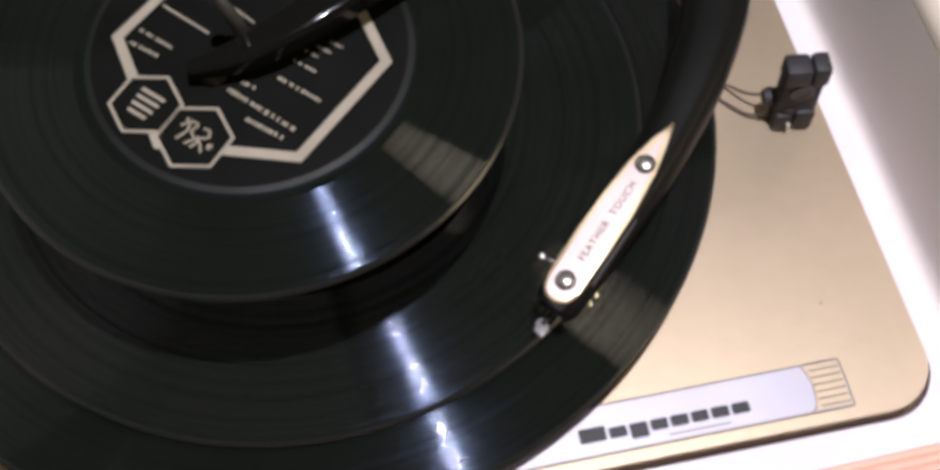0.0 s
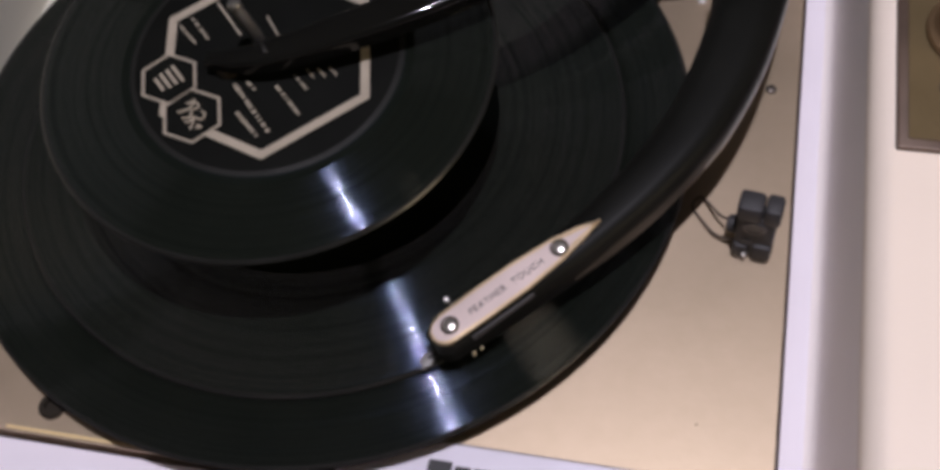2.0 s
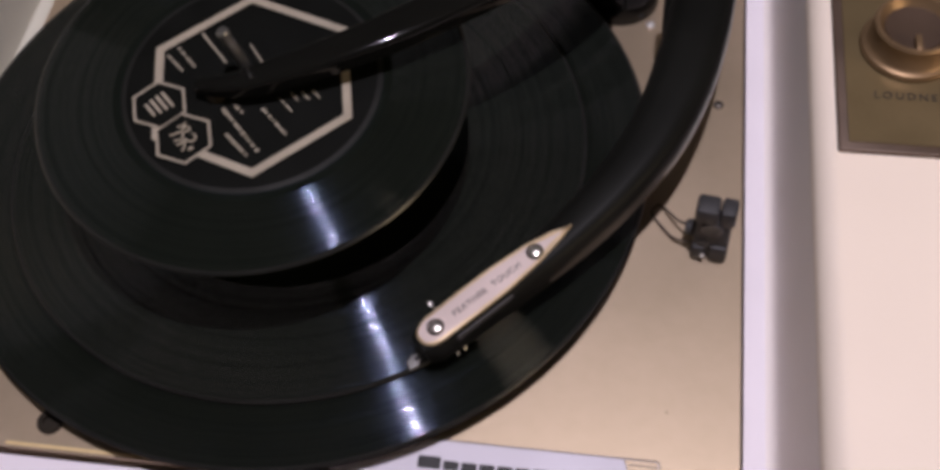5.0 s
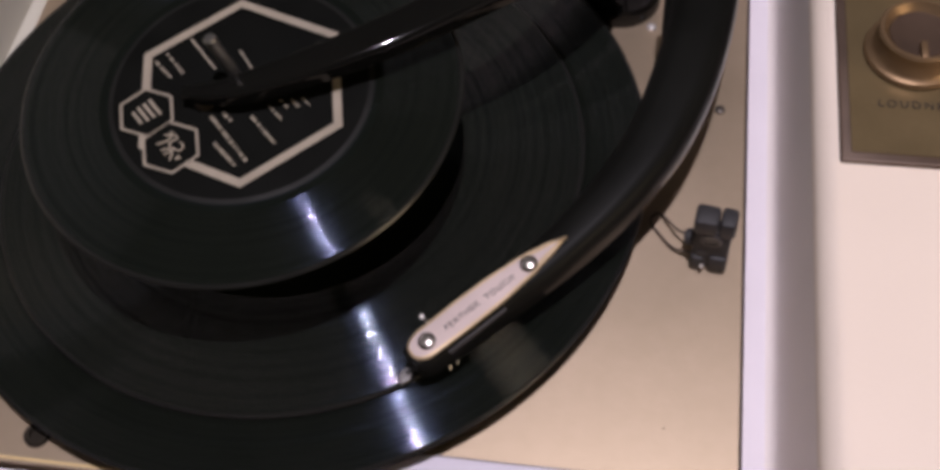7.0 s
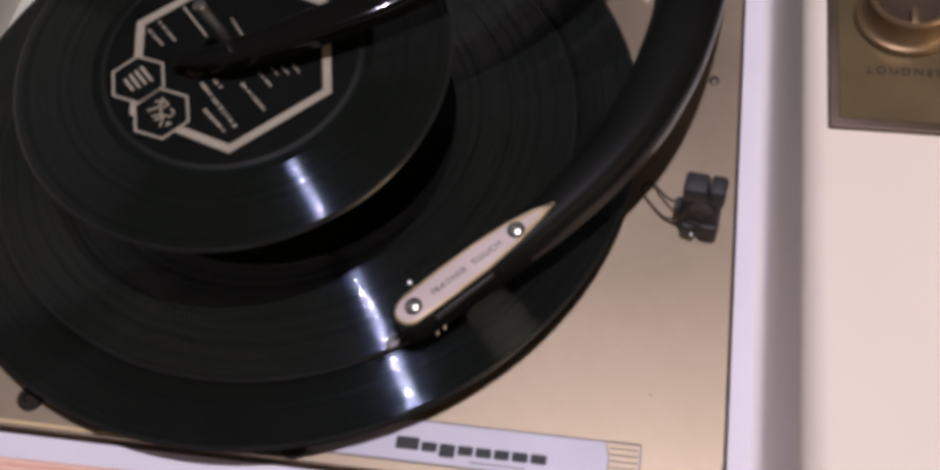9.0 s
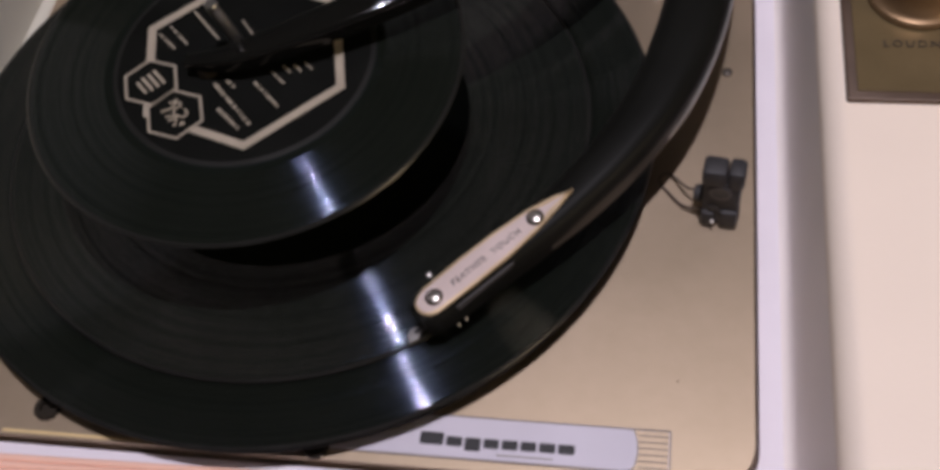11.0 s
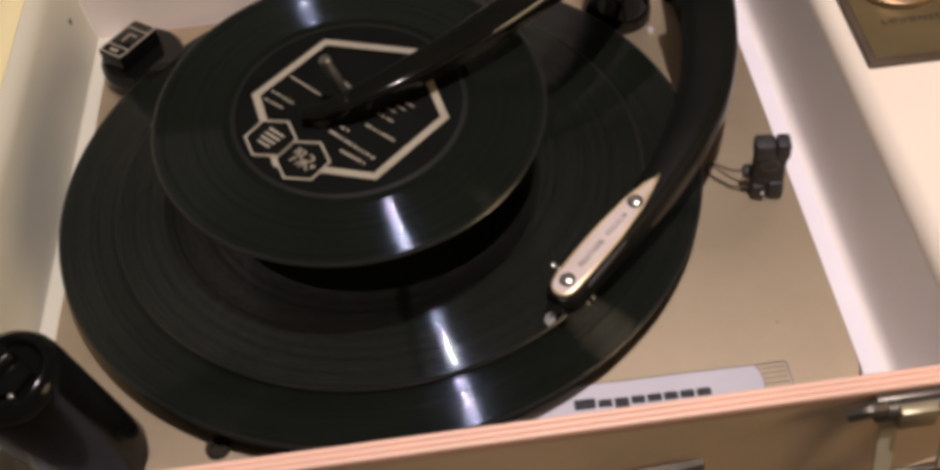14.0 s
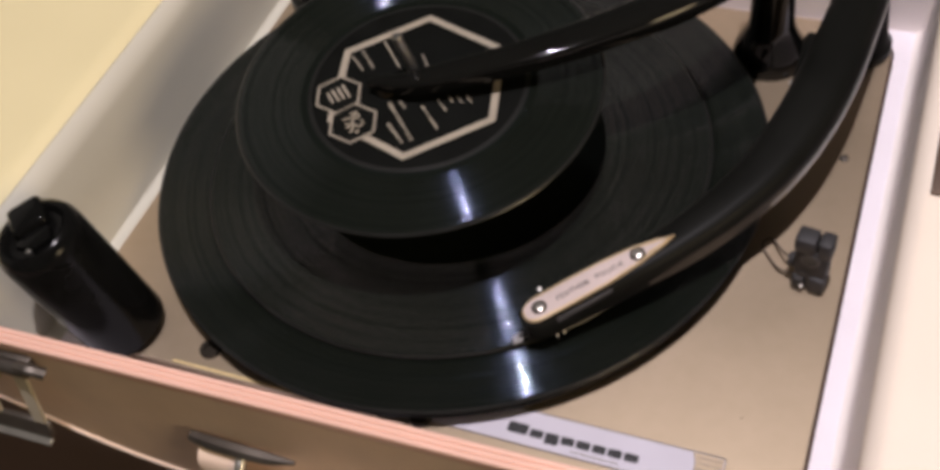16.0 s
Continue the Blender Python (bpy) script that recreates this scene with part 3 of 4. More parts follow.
arc_pts = [(npx1 - 0.0003, npy1 - 0.0003), (ex - 0.0004, npy1 - 0.0003)] + [(ex - 0.0016 + 0.0026 * math.cos(radians(a)), (npy0 + npy1) / 2 + 0.0076 * math.sin(radians(a))) for a in range(75, -90, -15)] + [(ex - 0.0020, npy0 + 0.0003), (npx1 - 0.0003, npy0 + 0.0003)]
part("end_inlay", prism(arc_pts, 0.0009, 0.0010), DECK, plate, "tan painted inlay at the ribbed end")
for k in range(7):
    yy = npy0 + 0.0012 + k * 0.0024
    part("rib", box(ex + 0.0012, npx1 - 0.0005, yy, yy + 0.0005, 0.0010, 0.0014, 0.0002, 1), PRINTGREY, plate)
part("border_line", ring_plate(round_rect(npx0 - 0.0005, npx1 + 0.0005, npy0 - 0.0005, npy1 + 0.0005, 0.0008, 3), round_rect(npx0 - 0.0001, npx1 + 0.0001, npy0 - 0.0001, npy1 + 0.0001, 0.0006, 3), 0.0001, 0.0008), PRINTGREY, plate, "thin dark outline of the nameplate")
part("border_line", tube([(x, y, 0.0010) for x, y in arc_pts[1:-1:2]], 0.0002, 6, 3), PRINTGREY, plate)
part("line_mark", box(0.101, 0.121, -0.1394, -0.1389, 0.0009, 0.0010), PRINTGREY, plate)

# deck screws, grommets and holes
for gx, gy, gr in ((-0.0708, -0.1343, 0.0042), (0.036, -0.1408, 0.0042)):
    cpart("grommet", lathe([(0, 0.0001), (gr * 1.2, 0.0001), (gr * 1.2, 0.0016), (gr, 0.0024), (gr * 0.6, 0.0024), (gr * 0.55, 0.0008), (0, 0.0008)], 24, m=Matrix.Translation((gx, gy, 0))), RUBBER, "black rubber mounting grommet")
for gx, gy, gr in ((0.179, 0.0453, 0.0022), (0.147, 0.0914, 0.0022)):
    s = screw("deck_screw", (0, 0, 0), gr, case, mat=TARNISH if gx > 0.17 else CHROME)
    s.matrix_basis = CO @ Matrix.Translation((gx, gy, 0.0001))
s = screw("wall_screw", (0, 0, 0), 0.0024, case, mat=TARNISH)
s.matrix_basis = CO @ Matrix.Translation((XL - 0.0034, 0.1240, 0.0262)) @ Matrix.Rotation(radians(90), 4, "Y")

# control panel on the side section
px0, px1, py0, py1 = 0.2155, 0.300, -0.0255, 0.150
panel = cpart("control_panel", prism(round_rect(px0, px1, py0, py1, 0.001, 3), RIMZ + 0.0002, RIMZ + 0.0022, 0.0005), BRONZE_EDGE, "bronze metal control panel with a brass loudness knob")
part("panel_face", prism(round_rect(px0 + 0.0036, px1 - 0.0036, py0 + 0.0036, py1 - 0.0036, 0.0006, 3), RIMZ + 0.0022, RIMZ + 0.0027, 0.0002, 1), BRONZE, panel)
for kx, ky in ((0.2430, 0.0255), (0.2430, 0.0850)):
    kz = RIMZ + 0.0027
    knob = part("knob", lathe([(0, kz + 0.0001), (0.0180, kz + 0.0001), (0.0184, kz + 0.0012), (0.0178, kz + 0.0026), (0.0166, kz + 0.0032), (0.0158, kz + 0.0042), (0.0150, kz + 0.0100), (0.0152, kz + 0.0118), (0.0145, kz + 0.0128), (0.0134, kz + 0.0128), (0.0126, kz + 0.0115), (0.0110, kz + 0.0095), (0, kz + 0.0085)], 64,
                         m=Matrix.Translation((kx, ky, 0))), BRASS, panel, "brass knob with a dished dark top")
    part("knob_cap", lathe([(0, kz + 0.0089), (0.0109, kz + 0.0098), (0.0108, kz + 0.0101), (0, kz + 0.0093)], 48, m=Matrix.Translation((kx, ky, 0))), BRONZE_EDGE, knob)
    part("pointer", box(kx - 0.0012, kx + 0.0012, ky - 0.0138, ky - 0.0060, kz + 0.0105, kz + 0.0132, 0.0004), BRASS, knob)
lettering("knob_words", "LOUDNESS", 0.0046, PRINTDARK, panel, Matrix.Translation((0.2430, 0.0002, RIMZ + 0.0029)), 0.0001, 1.35)

# ---- platter, spindle and records ----
PZ = 0.0104
platter = thing("platter", (0, 0, 0.0002), "black turntable platter under the records", "turntable platter")
part("platter_disc", lathe([(0, 0.001), (0.020, 0.001), (0.142, 0.0030), (0.1480, 0.0038), (0.1492, 0.0070), (0.1480, PZ - 0.0016), (0.004, PZ - 0.0006), (0.004, 0.002)], 96), ARMBLACK, platter)
part("rubber_mat", lathe([(0.005, PZ - 0.0006), (0.1440, PZ - 0.0006), (0.1435, PZ - 0.0002), (0.005, PZ - 0.0002)], 96), RUBBER, platter)
TOPC = Vector((-0.0053, -0.0128, 0.0659))
TILT = Vector((0.022, -0.068, 1)).normalized()
spindle = thing("changer_spindle", (0, 0, 0.0004), "steel bent record changer spindle through the records", "spindle")
part("shaft", tube([(0, 0, 0), (0, 0, 0.02), (-0.0012, -0.0024, 0.040), (-0.0053, -0.0108, 0.062), (-0.0075, -0.0112, 0.076), (-0.0110, -0.0116, 0.0890)], 0.0023, 14, 8), SHAFT, spindle)
part("tip", lathe([(0, -0.001), (0.0022, -0.0006), (0.0026, 0.0010), (0.0020, 0.0022), (0, 0.0026)], 20, m=Matrix.Translation((-0.0111, -0.0116, 0.0896))), SHAFT, spindle)
part("shelf", box(-0.0095, -0.001, -0.0145, -0.0075, 0.0610, 0.0632, 0.0006), NICKEL, spindle)


def record(name, radius, label_r, gaps, runout, m, label, label_mat=LABEL):
    """A pressed record: rounded rim, lead-in, grooved bands parted by smooth gaps, run-out and paper label. Its underside lies on z = 0."""
    t = 0.0017
    th = thing(name, m, label, "vinyl record")
    prof = [(0.0036, 0.0), (label_r, 0.0), (radius - 0.006, 0.0), (radius - 0.0012, 0.0002), (radius, t * 0.5), (radius - 0.0004, t * 0.8), (radius - 0.0009, t), (radius - 0.0016, t * 0.92), (radius - 0.0026, t * 0.80)]
    mats = [2, 2, 2, 2, 2, 2, 2, 0]
    for g in gaps:
        prof += [(g + 0.0002, t * 0.80), (g, t * 0.79), (g - 0.0002, t * 0.80)]
        mats += [0, 1, 1]
    prof += [(runout, t * 0.80), (runout - 0.0012, t * 0.82), (label_r + 0.002, t * 0.84), (label_r + 0.0005, t), (0.0036, t), (0.0036, 0.0)]
    mats += [0, 1, 1, 2, 2, 2]
    part("disc", lathe(prof, 160, mats), [GROOVE, SMOOTH, RIM], th)
    part("label", lathe([(0.0036, t + 0.0001), (label_r, t + 0.0001), (label_r, t + 0.0003), (0.0036, t + 0.0003)], 96), label_mat, th)
    return th


record("twelve_inch_record", 0.1505, 0.050, (0.1425, 0.1355, 0.112, 0.094, 0.078), 0.061, Matrix.Translation((0, 0, PZ)), "black twelve-inch vinyl record lying on the platter")
record("ten_inch_record", 0.1240, 0.048, (0.1090, 0.0971, 0.0839), 0.0735, Matrix.Translation((0.0002, -0.0005, PZ + 0.0018)), "black ten-inch vinyl record on top of the larger record")
q = Vector((0, 0, 1)).rotation_difference(TILT).to_matrix().to_4x4()
top = record("seven_inch_record", 0.0848, 0.0490, (0.0805, 0.0670), 0.0545, Matrix.Translation(TOPC - TILT * 0.0017) @ q, "black seven-inch vinyl record with hexagon label, held on the spindle")
LZ = 0.0020
# curled strokes of a printed ornament
ORNAMENT = (((-4.4, -3.4), (-3.2, 0.4), (-4.2, 3.6), (-1.6, 3.8), (-2.0, 1.0), (0.2, -0.6), (-1.2, -3.4)), ((0.6, 3.8), (2.6, 3.9), (3.6, 1.8), (1.4, 0.2), (3.2, -1.4), (4.8, -3.4)),
            ((-6.0, 1.0), (-5.0, 2.6), (-5.6, 4.2)), ((1.0, -3.6), (1.6, -1.6), (0.9, 0.6)), ((5.2, 0.4), (5.8, -1.2), (6.4, 0.6)))
hexo, hexi = polygon(6, 0.0440, -17, (0.0002, -0.0008)), polygon(6, 0.0402, -17, (0.0002, -0.0008))
part("label_hexagon", ring_plate(hexo, hexi, LZ, LZ + 0.0002), INK, top, "silver hexagon outline printed on the label", smooth=False)
for c, r in (((-0.0332, -0.0150), 0.0116), ((-0.0198, -0.0293), 0.0120)):
    badge = part("label_badge", prism(polygon(6, r, -12, c), LZ + 0.0002, LZ + 0.0004), LABEL, top, "small black hexagon badge with a silver rim", smooth=False)
    part("badge_rim", ring_plate(polygon(6, r, -12, c), polygon(6, r - 0.0011, -12, c), LZ + 0.0004, LZ + 0.0005), INK, badge, smooth=False)
    rnd = random.Random(int(abs(c[0]) * 10000))
    if c[1] < -0.02:
        for pts in ORNAMENT:
            OM = Matrix.Translation((c[0], c[1], LZ + 0.0005)) @ Matrix.Rotation(radians(-44), 4, "Z")
            part("ornament", tube([tuple(OM @ Vector((u * 0.001, v * 0.001, 0))) for u, v in pts], 0.00042, 6, 4), INK, badge)
        continue
    for k in range(4):
        a = radians(-44)
        bx, by = c[0] - 0.0040 * math.sin(-a) + (k - 1.5) * 0.0026 * math.sin(-a) + 0.0026, c[1] + (k - 1.5) * 0.0026 * math.cos(a)
        w = rnd.uniform(0.0028, 0.0050)
        bm = box(-w, w, -0.0006, 0.0006, LZ + 0.0004, LZ + 0.0005)
        bmesh.ops.transform(bm, matrix=Matrix.Translation((bx, by, 0)) @ Matrix.Rotation(a, 4, "Z"), verts=bm.verts)
        part("text_bar", bm, INK, badge)


def label_bar(x0, y0, x1, y1, h, cut=3):
    """A printed line drawn as a row of bars from one end to the other."""
    d = Vector((x1 - x0, y1 - y0, 0))
    ang = math.atan2(d.y, d.x)
    n = d.length
    rnd = random.Random(int(abs(x0 * 1e5 + y1 * 3e5)))
    s = 0.0
    bm = bmesh.new()
    while s < n - 0.0004:
        w = min(n - s, rnd.uniform(0.0006, 0.0015) if cut > 1 else n)
        e = h * rnd.uniform(0.36, 0.5)
        box(s, s + w, -e, e, LZ, LZ + 0.0001, bm=bm)
        s += w + rnd.choice((0.0004, 0.0005, 0.0013))
    bmesh.ops.transform(bm, matrix=Matrix.Translation((x0, y0 + 0.0055, 0)) @ Matrix.Rotation(ang, 4, "Z"), verts=bm.verts)
    part("text_line", bm, INK, top)


for b in ((-0.0252, 0.0156, -0.0121, 0.0021, 0.0009, 1), (-0.0330, 0.0076, -0.0239, -0.0012, 0.0013, 3), (-0.0364, 0.0035, -0.0283, -0.0035, 0.0013, 3),
          (-0.0046, 0.0118, 0.0022, 0.0035, 0.0008, 1), (-0.0083, -0.0196, 0.0099, -0.0379, 0.0017, 3), (-0.0041, -0.0312, 0.0060, -0.0400, 0.0017, 3),
          (0.0071, -0.0182, 0.0186, -0.0291, 0.0014, 3), (0.0125, -0.0128, 0.0191, -0.0187, 0.0010, 3), (0.0165, -0.0098, 0.0200, -0.0130, 0.0009, 3),
          (0.0205, -0.0090, 0.0240, -0.0122, 0.0009, 3), (0.0245, -0.0080, 0.0280, -0.0110, 0.0009, 3), (-0.0040, -0.0178, -0.0002, -0.0208, 0.0016, 3)):
    label_bar(*b)

# ---- stabiliser arm and its post ----
POST = (0.1315, 0.1085)
stab = thing("record_stabiliser_arm", (*POST, 0.0002), "glossy black curved stabiliser arm on a post, resting on the record", "changer arm")
SO = Matrix.Translation((-POST[0], -POST[1], -0.0002))
post = part("post", lathe([(0, 0), (0.0186, 0), (0.0186, 0.005), (0.0172, 0.0100), (0.0135, 0.0165), (0.0112, 0.024), (0.0098, 0.060), (0.0125, 0.066), (0.0140, 0.072), (0.0140, 0.0905), (0.0122, 0.0945), (0, 0.0955)], 48), BLACK, stab)
screw("post_screw", (0, 0, 0), 0.003, post, Matrix.Translation((0.0, 0.0, 0.0955)))
bend = [(0.70 + 0.30 * math.cos(radians(18 * k)), 0.25 + 0.75 * math.sin(radians(18 * k))) for k in range(6)]
sec = [(1, -1), *bend, *[(-x, u) for x, u in reversed(bend)], (-1, -1)]
part("arm_blade", sweep([(0.1330, 0.1160, 0.0840, 0.0120, 0.0050), (0.1290, 0.0950, 0.0838, 0.0118, 0.0048), (0.1170, 0.0710, 0.0832, 0.0120, 0.0045), (0.0975, 0.0442, 0.0822, 0.0100, 0.0042),
     (0.0748, 0.0240, 0.0810, 0.0088, 0.0040), (0.0494, 0.0060, 0.0792, 0.0080, 0.0038), (0.0243, -0.0083, 0.0772, 0.0069, 0.0036), (0.0017, -0.0184, 0.0748, 0.0056, 0.0033), (-0.0110, -0.0215, 0.0732, 0.0043, 0.0028), (-0.0240, -0.0215, 0.0716, 0.0028, 0.0020)], sec, 8), BLACK, stab, m=SO)
part("pressure_pad", lathe([(0, 0), (0.0040, 0), (0.0044, 0.003), (0.0036, 0.0062), (0, 0.0066)], 28, m=Matrix.Translation((-0.0175, -0.0212, 0.0654))), RUBBER, stab, m=SO)

# ---- tonearm ----
PIV = (0.1730, 0.1240)
arm = thing("tonearm", (*PIV, 0.0002), "black curved tonearm with a silver head plate, playing the record", "tonearm")
AO = Matrix.Translation((-PIV[0], -PIV[1], -0.0002))
part("pivot_base", lathe([(0, 0), (0.0165, 0), (0.0165, 0.005), (0.0140, 0.008), (0.0120, 0.030), (0.0120, 0.043), (0, 0.043)], 40), ARMBLACK, arm)
sec = [(1, -0.9), (1.0, 0.1), (0.93, 0.55), (0.72, 0.88), (0.35, 1), (-0.35, 1), (-0.72, 0.88), (-0.93, 0.55), (-1.0, 0.1), (-1, -0.9), (-0.85, -0.9), (-0.85, -0.3), (0.85, -0.3), (0.85, -0.9)]
ARM = [(0.0712, -0.1007, 0.0249, 0.0050, 0.0050), (0.0735, -0.0985, 0.0253, 0.0068, 0.0053), (0.0768, -0.0953, 0.0258, 0.0074, 0.0056), (0.0940, -0.0790, 0.0286, 0.0077, 0.0062), (0.1101, -0.0635, 0.0314, 0.0080, 0.0066),
       (0.1225, -0.0495, 0.0335, 0.0085, 0.0068), (0.1370, -0.0300, 0.0365, 0.0098, 0.0072), (0.1505, -0.0060, 0.0395, 0.0112, 0.0076), (0.1600, 0.0230, 0.0418, 0.0125, 0.0080), (0.1660, 0.0550, 0.0432, 0.0130, 0.0082),
       (0.1700, 0.0900, 0.0440, 0.0125, 0.0082), (0.1730, 0.1240, 0.0445, 0.0120, 0.0080), (0.1740, 0.1420, 0.0445, 0.0095, 0.0070)]
part("arm_shell", sweep(ARM, sec, 8), ARMBLACK, arm, m=AO)
d = Vector((0.0333, 0.0318, 0.0068)).normalized()
side = Vector((d.y, -d.x, 0)).normalized()
up = side.cross(d).normalized()
HM = Matrix((( d.x, -side.x, up.x, 0.0768), (d.y, -side.y, up.y, -0.0953), (d.z, -side.z, up.z, 0.0316), (0, 0, 0, 1)))
outline = []
for k in range(13):
    a = radians(90 + 180 * k / 12)
    outline.append((0.0062 * math.cos(a) * 1.05 - 0.0012, 0.0058 * math.sin(a)))
outline += [(0.016, -0.0061), (0.030, -0.0058), (0.045, -0.0044), (0.056, -0.0022), (0.0638, -0.0002), (0.0638, 0.0002), (0.056, 0.0026), (0.045, 0.0048), (0.030, 0.0059), (0.016, 0.0061)]
hp = part("head_plate", prism(outline, 0.0002, 0.0012, 0.0009, 3), PLATEGOLD, arm, "champagne silver head plate with two screws", m=AO @ HM)
face = [(max(x * 0.985 + 0.0002, -0.0064) if x < 0.05 else x - 0.004, math.copysign(max(abs(y) - 0.0011, 0.0001), y)) for x, y in outline]
part("plate_face", prism(face, 0.0012, 0.00126), HEADPLATE, hp, "brushed pinkish silver face of the plate", smooth=False)
for sx in (0.0, 0.0462):
    screw("plate_screw", (0, 0, 0), 0.0023, hp, Matrix.Translation((sx, 0, 0.0008)), NICKEL)
    part("screw_cup", lathe([(0.0023, 0.0012), (0.0031, 0.0012), (0.0033, 0.0015), (0.0029, 0.0019), (0.0024, 0.0016)], 24, m=Matrix.Translation((sx, 0, 0))), TARNISH, hp)
lettering("plate_words", "FEATHER  TOUCH", 0.0034, PRINTDARK, hp, Matrix.Translation((0.0235, -0.0004, 0.0013)), 0.0001, 1.15)
# light grey strip painted where the arm's outer rim catches the light
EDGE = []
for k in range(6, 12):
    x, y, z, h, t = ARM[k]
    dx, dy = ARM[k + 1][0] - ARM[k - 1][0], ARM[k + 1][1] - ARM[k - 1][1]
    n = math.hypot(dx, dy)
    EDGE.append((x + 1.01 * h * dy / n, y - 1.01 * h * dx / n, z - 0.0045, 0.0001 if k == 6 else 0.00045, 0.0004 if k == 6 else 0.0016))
part("edge_glint", sweep(EDGE, [(1, -1), (1, 0.8), (0, 1), (-1, 0.8), (-1, -1)], 8), ARMGLINT, arm, "thin light grey strip painted as the highlight on the arm's outer edge", m=AO)
# cartridge under the head
cart = part("cartridge", box(0.000, 0.026, -0.0056, 0.0056, -0.0125, -0.0045, 0.0012, m=HM), GREYPLASTIC, arm, "charcoal cartridge under the head", m=AO)
part("cartridge_clip", box(0.004, 0.030, -0.0074, -0.0062, -0.0120, -0.0020, 0.0005, m=HM), GREYPLASTIC, cart)
part("stylus_lever", prism([(0.0700, -0.1040), (0.0672, -0.1060), (0.0655, -0.1030), (0.0668, -0.1000), (0.0690, -0.0990), (0.0705, -0.1010)], 0.0165, 0.0178, 0.0003), STYLUSGREY, cart, "grey plastic stylus lever")
part("lever_stem", tube([(0.0688, -0.1015, 0.0172), (0.0715, -0.0995, 0.0185), (0.0760, -0.0960, 0.0190)], 0.0011, 8, 4), GREYPLASTIC, cart)
part("stylus", sweep([(*(HM @ Vector((0.002, -0.001, -0.0120))), 0.0011, 0.0011), (*(HM @ Vector((-0.001, -0.001, -0.0148))), 0.0006, 0.0006), (0.0764, -0.0958, 0.0140, 0.0003, 0.0003)], [(1, 0), (0, 1), (-1, 0), (0, -1)], 4), NICKEL, cart)
part("finger_lift", tube([tuple(HM @ Vector((0.0060, 0.0060, -0.006))), tuple(HM @ Vector((0.0050, 0.0095, -0.0055))), tuple(HM @ Vector((0.0045, 0.0115, -0.0045)))], 0.0007, 8, 4), TARNISH, arm, m=AO)
part("lift_tip", lathe([(0, -0.0011), (0.0009, -0.0006), (0.0011, 0), (0.0009, 0.0006), (0, 0.0011)], 12, m=Matrix.Translation(HM @ Vector((0.0045, 0.0118, -0.0043)))), CHROME, arm, m=AO)
for k in range(2):
    part("terminal_pin", tube([tuple(HM @ Vector((0.0020 + 0.0034 * k, -0.0072, -0.0118))), tuple(HM @ Vector((0.0012 + 0.0034 * k, -0.0082, -0.0125)))], 0.00042, 8, 3), NICKEL, cart)
# flange in a brown that paints the light falling on this facet
FLANGE = []
for k in range(4, 9):
    x, y, z, h, t = ARM[k]
    dx, dy = ARM[k + 1][0] - ARM[k - 1][0], ARM[k + 1][1] - ARM[k - 1][1]
    n = math.hypot(dx, dy)
    w = 0.4 if k in (4, 8) else 1.0
    FLANGE.append((x + 1.0 * h * dy / n, y - 1.0 * h * dx / n, z - 0.0032, 0.0003, 0.0030 * w))
part("side_flange", sweep(FLANGE, [(1, -1), (1, 0.6), (0.2, 1), (-1, 0.8), (-1, -1)], 8), FLANGELIT, arm, "pressed flange along the arm's outer side, its brown the tone of a lit facet", m=AO)
# bracket that hangs at the inner side of the arm
part("lift_bracket", box(0.1512, 0.1620, 0.0440, 0.0800, 0.0350, 0.0460, 0.003), ARMBLACK, arm, m=AO)
part("lift_lug", box(0.1506, 0.1570, 0.0340, 0.0450, 0.0350, 0.0430, 0.0025), ARMBLACK, arm, m=AO)

# ---- thick spindle adapter for large-hole records ----
ad = thing("spindle_adapter", Matrix.Translation((-0.1178, -0.1328, 0.0010)) @ pose(0, 0, 0, 6, -7.5, 0) @ Matrix.Diagonal((1, 1, 1.05, 1)), "tall glossy black cylinder adapter for large-hole records", "spindle adapter")
R = 0.0198
part("barrel", lathe([(0, 0), (R - 0.0015, 0), (R, 0.0015), (R, 0.064), (R - 0.0006, 0.068), (R - 0.0024, 0.0715), (R - 0.0045, 0.0725), (R - 0.0062, 0.0715), (R - 0.0072, 0.0690), (0, 0.0680)], 56), ADAPTER, ad)
part("grip_fin", box(0.0012, R - 0.0010, -0.0082, 0.0082, 0.0665, 0.0742, 0.0030, 4, m=Matrix.Rotation(radians(138), 4, "Z")), ADAPTER, ad)
part("cap_wedge", prism([(-0.0085, -0.0040), (0.0, -0.0098), (0.0085, -0.0060), (0.0070, 0.0020), (-0.0020, 0.0030)], 0.0679, 0.0712, 0.0012, 2, m=Matrix.Rotation(radians(30), 4, "Z")), ADAPTER, ad)
part("index_mark", box(0.0085, 0.0105, -0.0010, 0.0010, 0.0688, 0.0710, 0.0005, m=Matrix.Rotation(radians(-70), 4, "Z")), NICKEL, ad)

# ---- speed and size selector knob ----
kn = thing("selector_knob", (-0.1235, 0.1080, 0.0002), "black selector knob with a broad pointer bar and silver marks", "knob")
part("skirt", lathe([(0, 0), (0.0222, 0), (0.0226, 0.002), (0.0222, 0.0105), (0.0205, 0.0125), (0, 0.0132)], 48), BLACK, kn)
KM = Matrix.Translation((-0.0045, 0.001, 0)) @ Matrix.Rotation(radians(52), 4, "Z")


def slab(l, w, r):
    return [tuple((KM @ Vector((x, y, 0)))[:2]) for x, y in round_rect(-l, l, -w, w, r * 0.5, 3)]


bar = part("pointer_bar", prism(slab(0.0145, 0.0085, 0.0045), 0.0125, 0.0222, 0.0008, 2), BLACK, kn)
part("mark_rim", ring_plate(slab(0.0139, 0.0079, 0.0040), slab(0.0130, 0.0070, 0.0036), 0.0222, 0.0224), INK, bar)
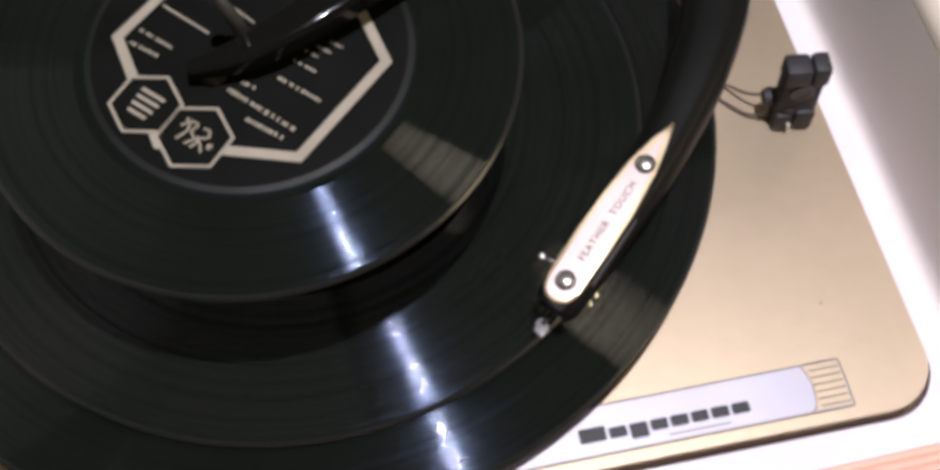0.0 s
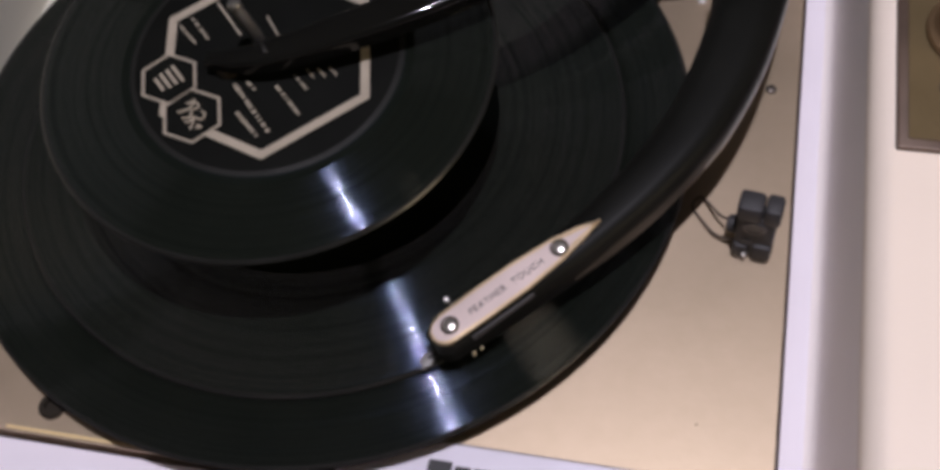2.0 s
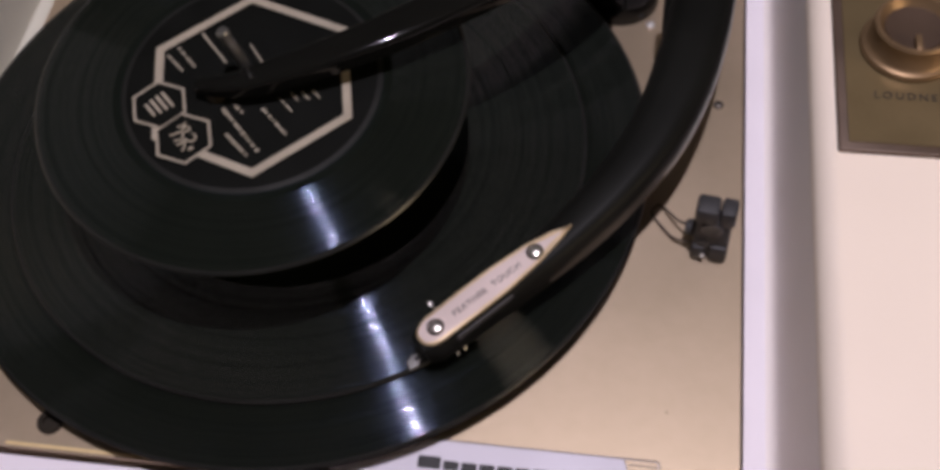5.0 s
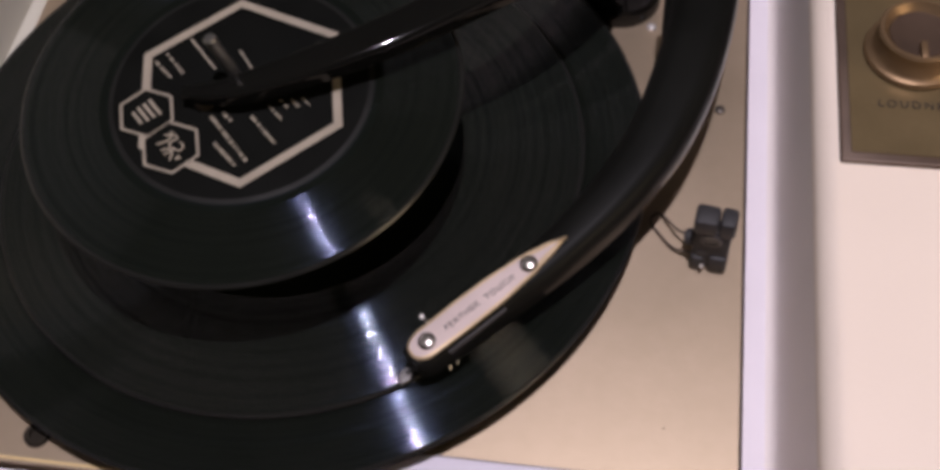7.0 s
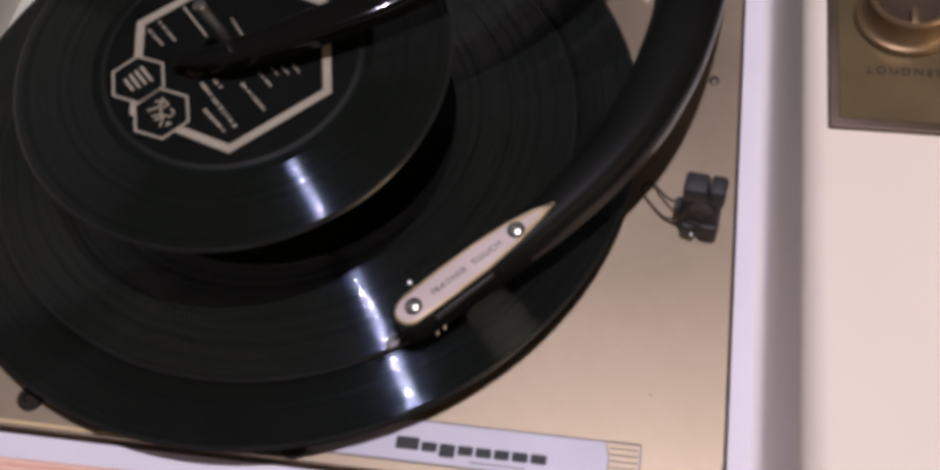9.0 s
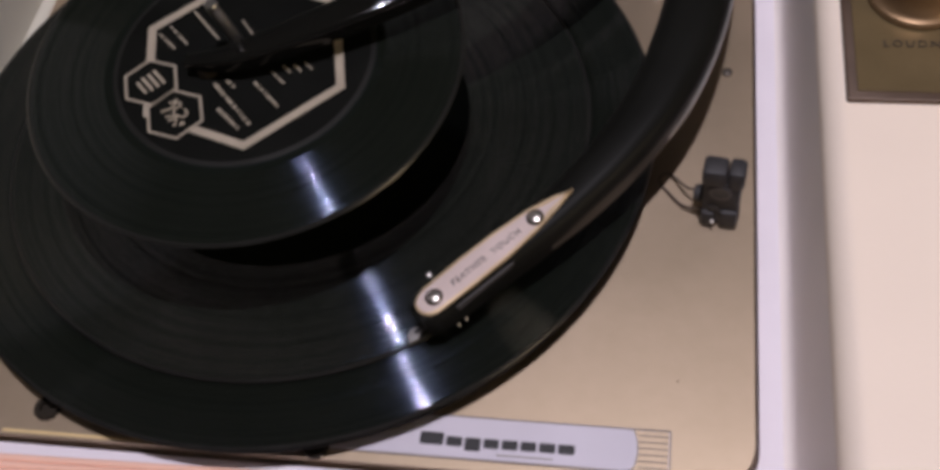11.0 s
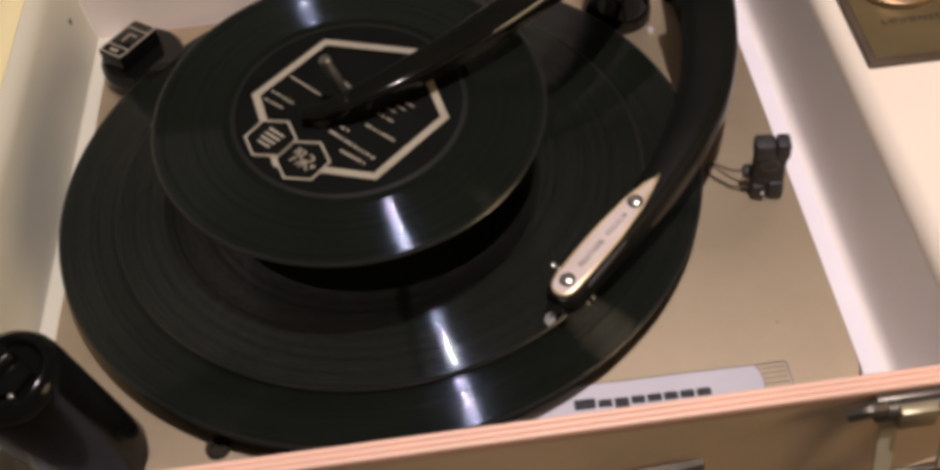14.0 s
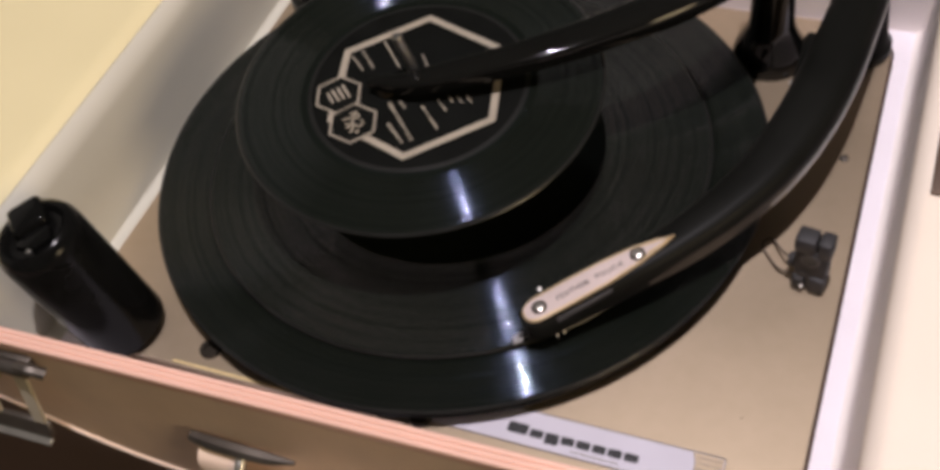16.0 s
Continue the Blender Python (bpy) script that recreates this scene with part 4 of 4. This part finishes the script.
for u0, u1, v0, v1 in ((-0.0076, -0.0068, -0.0070, 0.0070), (0.0072, 0.0080, -0.0070, 0.0070), (-0.0112, -0.0094, -0.0030, 0.0026), (-0.0030, 0.0034, 0.0006, 0.0016), (0.0026, 0.0034, -0.0040, 0.0006)):
    part("mark_bar", box(u0, u1, v0, v1, 0.0222, 0.0225, m=KM), INK, bar)

# ---- loose cartridge standing on its end on the deck ----
lc = thing("loose_cartridge", (0.1766, -0.0318, 0.0002), "loose charcoal plastic phono cartridge with a wire loop, standing upright", "cartridge")
LM = Matrix.Rotation(radians(-8), 4, "Z") @ Matrix.Diagonal((1, 1, 0.85, 1))
part("cartridge_body", box(-0.0072, 0.0070, -0.0036, 0.0044, 0, 0.0295, 0.0016, m=LM), GREYPLASTIC, lc)
part("foot_block", box(-0.0074, -0.0012, -0.0056, 0.0040, 0, 0.0105, 0.0020, m=LM), GREYPLASTIC, lc)
part("foot_block", box(-0.0004, 0.0070, -0.0052, 0.0042, 0, 0.0120, 0.0016, m=LM), GREYPLASTIC, lc)
part("terminal_block", box(-0.0078, 0.0014, -0.0046, 0.0046, 0.0285, 0.0385, 0.0016, m=LM), GREYPLASTIC, lc)
part("terminal_block", box(0.0017, 0.0080, -0.0040, 0.0050, 0.0270, 0.0384, 0.0016, m=LM), GREYPLASTIC, lc)
part("side_lug", lathe([(0, 0), (0.0034, 0), (0.0038, 0.0030), (0.0030, 0.0052), (0, 0.0056)], 20, m=LM @ Matrix.Translation((-0.0056, 0.0030, 0.0120)) @ Matrix.Rotation(radians(-90), 4, "Y")), GREYPLASTIC, lc)
for sx, sz, sr in ((-0.0004, 0.0245, 0.0034), (-0.0030, 0.0125, 0.0022)):
    part("socket", lathe([(0, 0.0), (sr, 0.0), (sr, 0.0006), (0, 0.0004)], 20, m=LM @ Matrix.Translation((sx, -0.0037, sz)) @ Matrix.Rotation(radians(90), 4, "X")), PRINT, lc)
part("socket_rim", lathe([(0.0034, 0.0), (0.0042, 0.0), (0.0042, 0.0007), (0.0034, 0.0009)], 20, m=LM @ Matrix.Translation((-0.0004, -0.0036, 0.0245)) @ Matrix.Rotation(radians(90), 4, "X")), STYLUSDARK, lc)
part("contact_pin", box(-0.0030, -0.0018, -0.0066, -0.0054, 0.0050, 0.0066, 0.0002, m=LM), CHROME, lc)
part("wire_loop", tube([(-0.0062, 0.0048, 0.0118), (-0.0078, 0.0061, 0.0098), (-0.0126, 0.0096, 0.0058), (-0.0178, 0.0172, 0.0023), (-0.0206, 0.0204, 0.0010), (-0.0231, 0.0187, 0.0008), (-0.0234, 0.0152, 0.0008), (-0.0202, 0.0107, 0.0008), (-0.0152, 0.0046, 0.0014), (-0.0113, 0.0021, 0.0028), (-0.0062, 0.0000, 0.0060)], 0.00052, 8, 6), WIRE, lc)
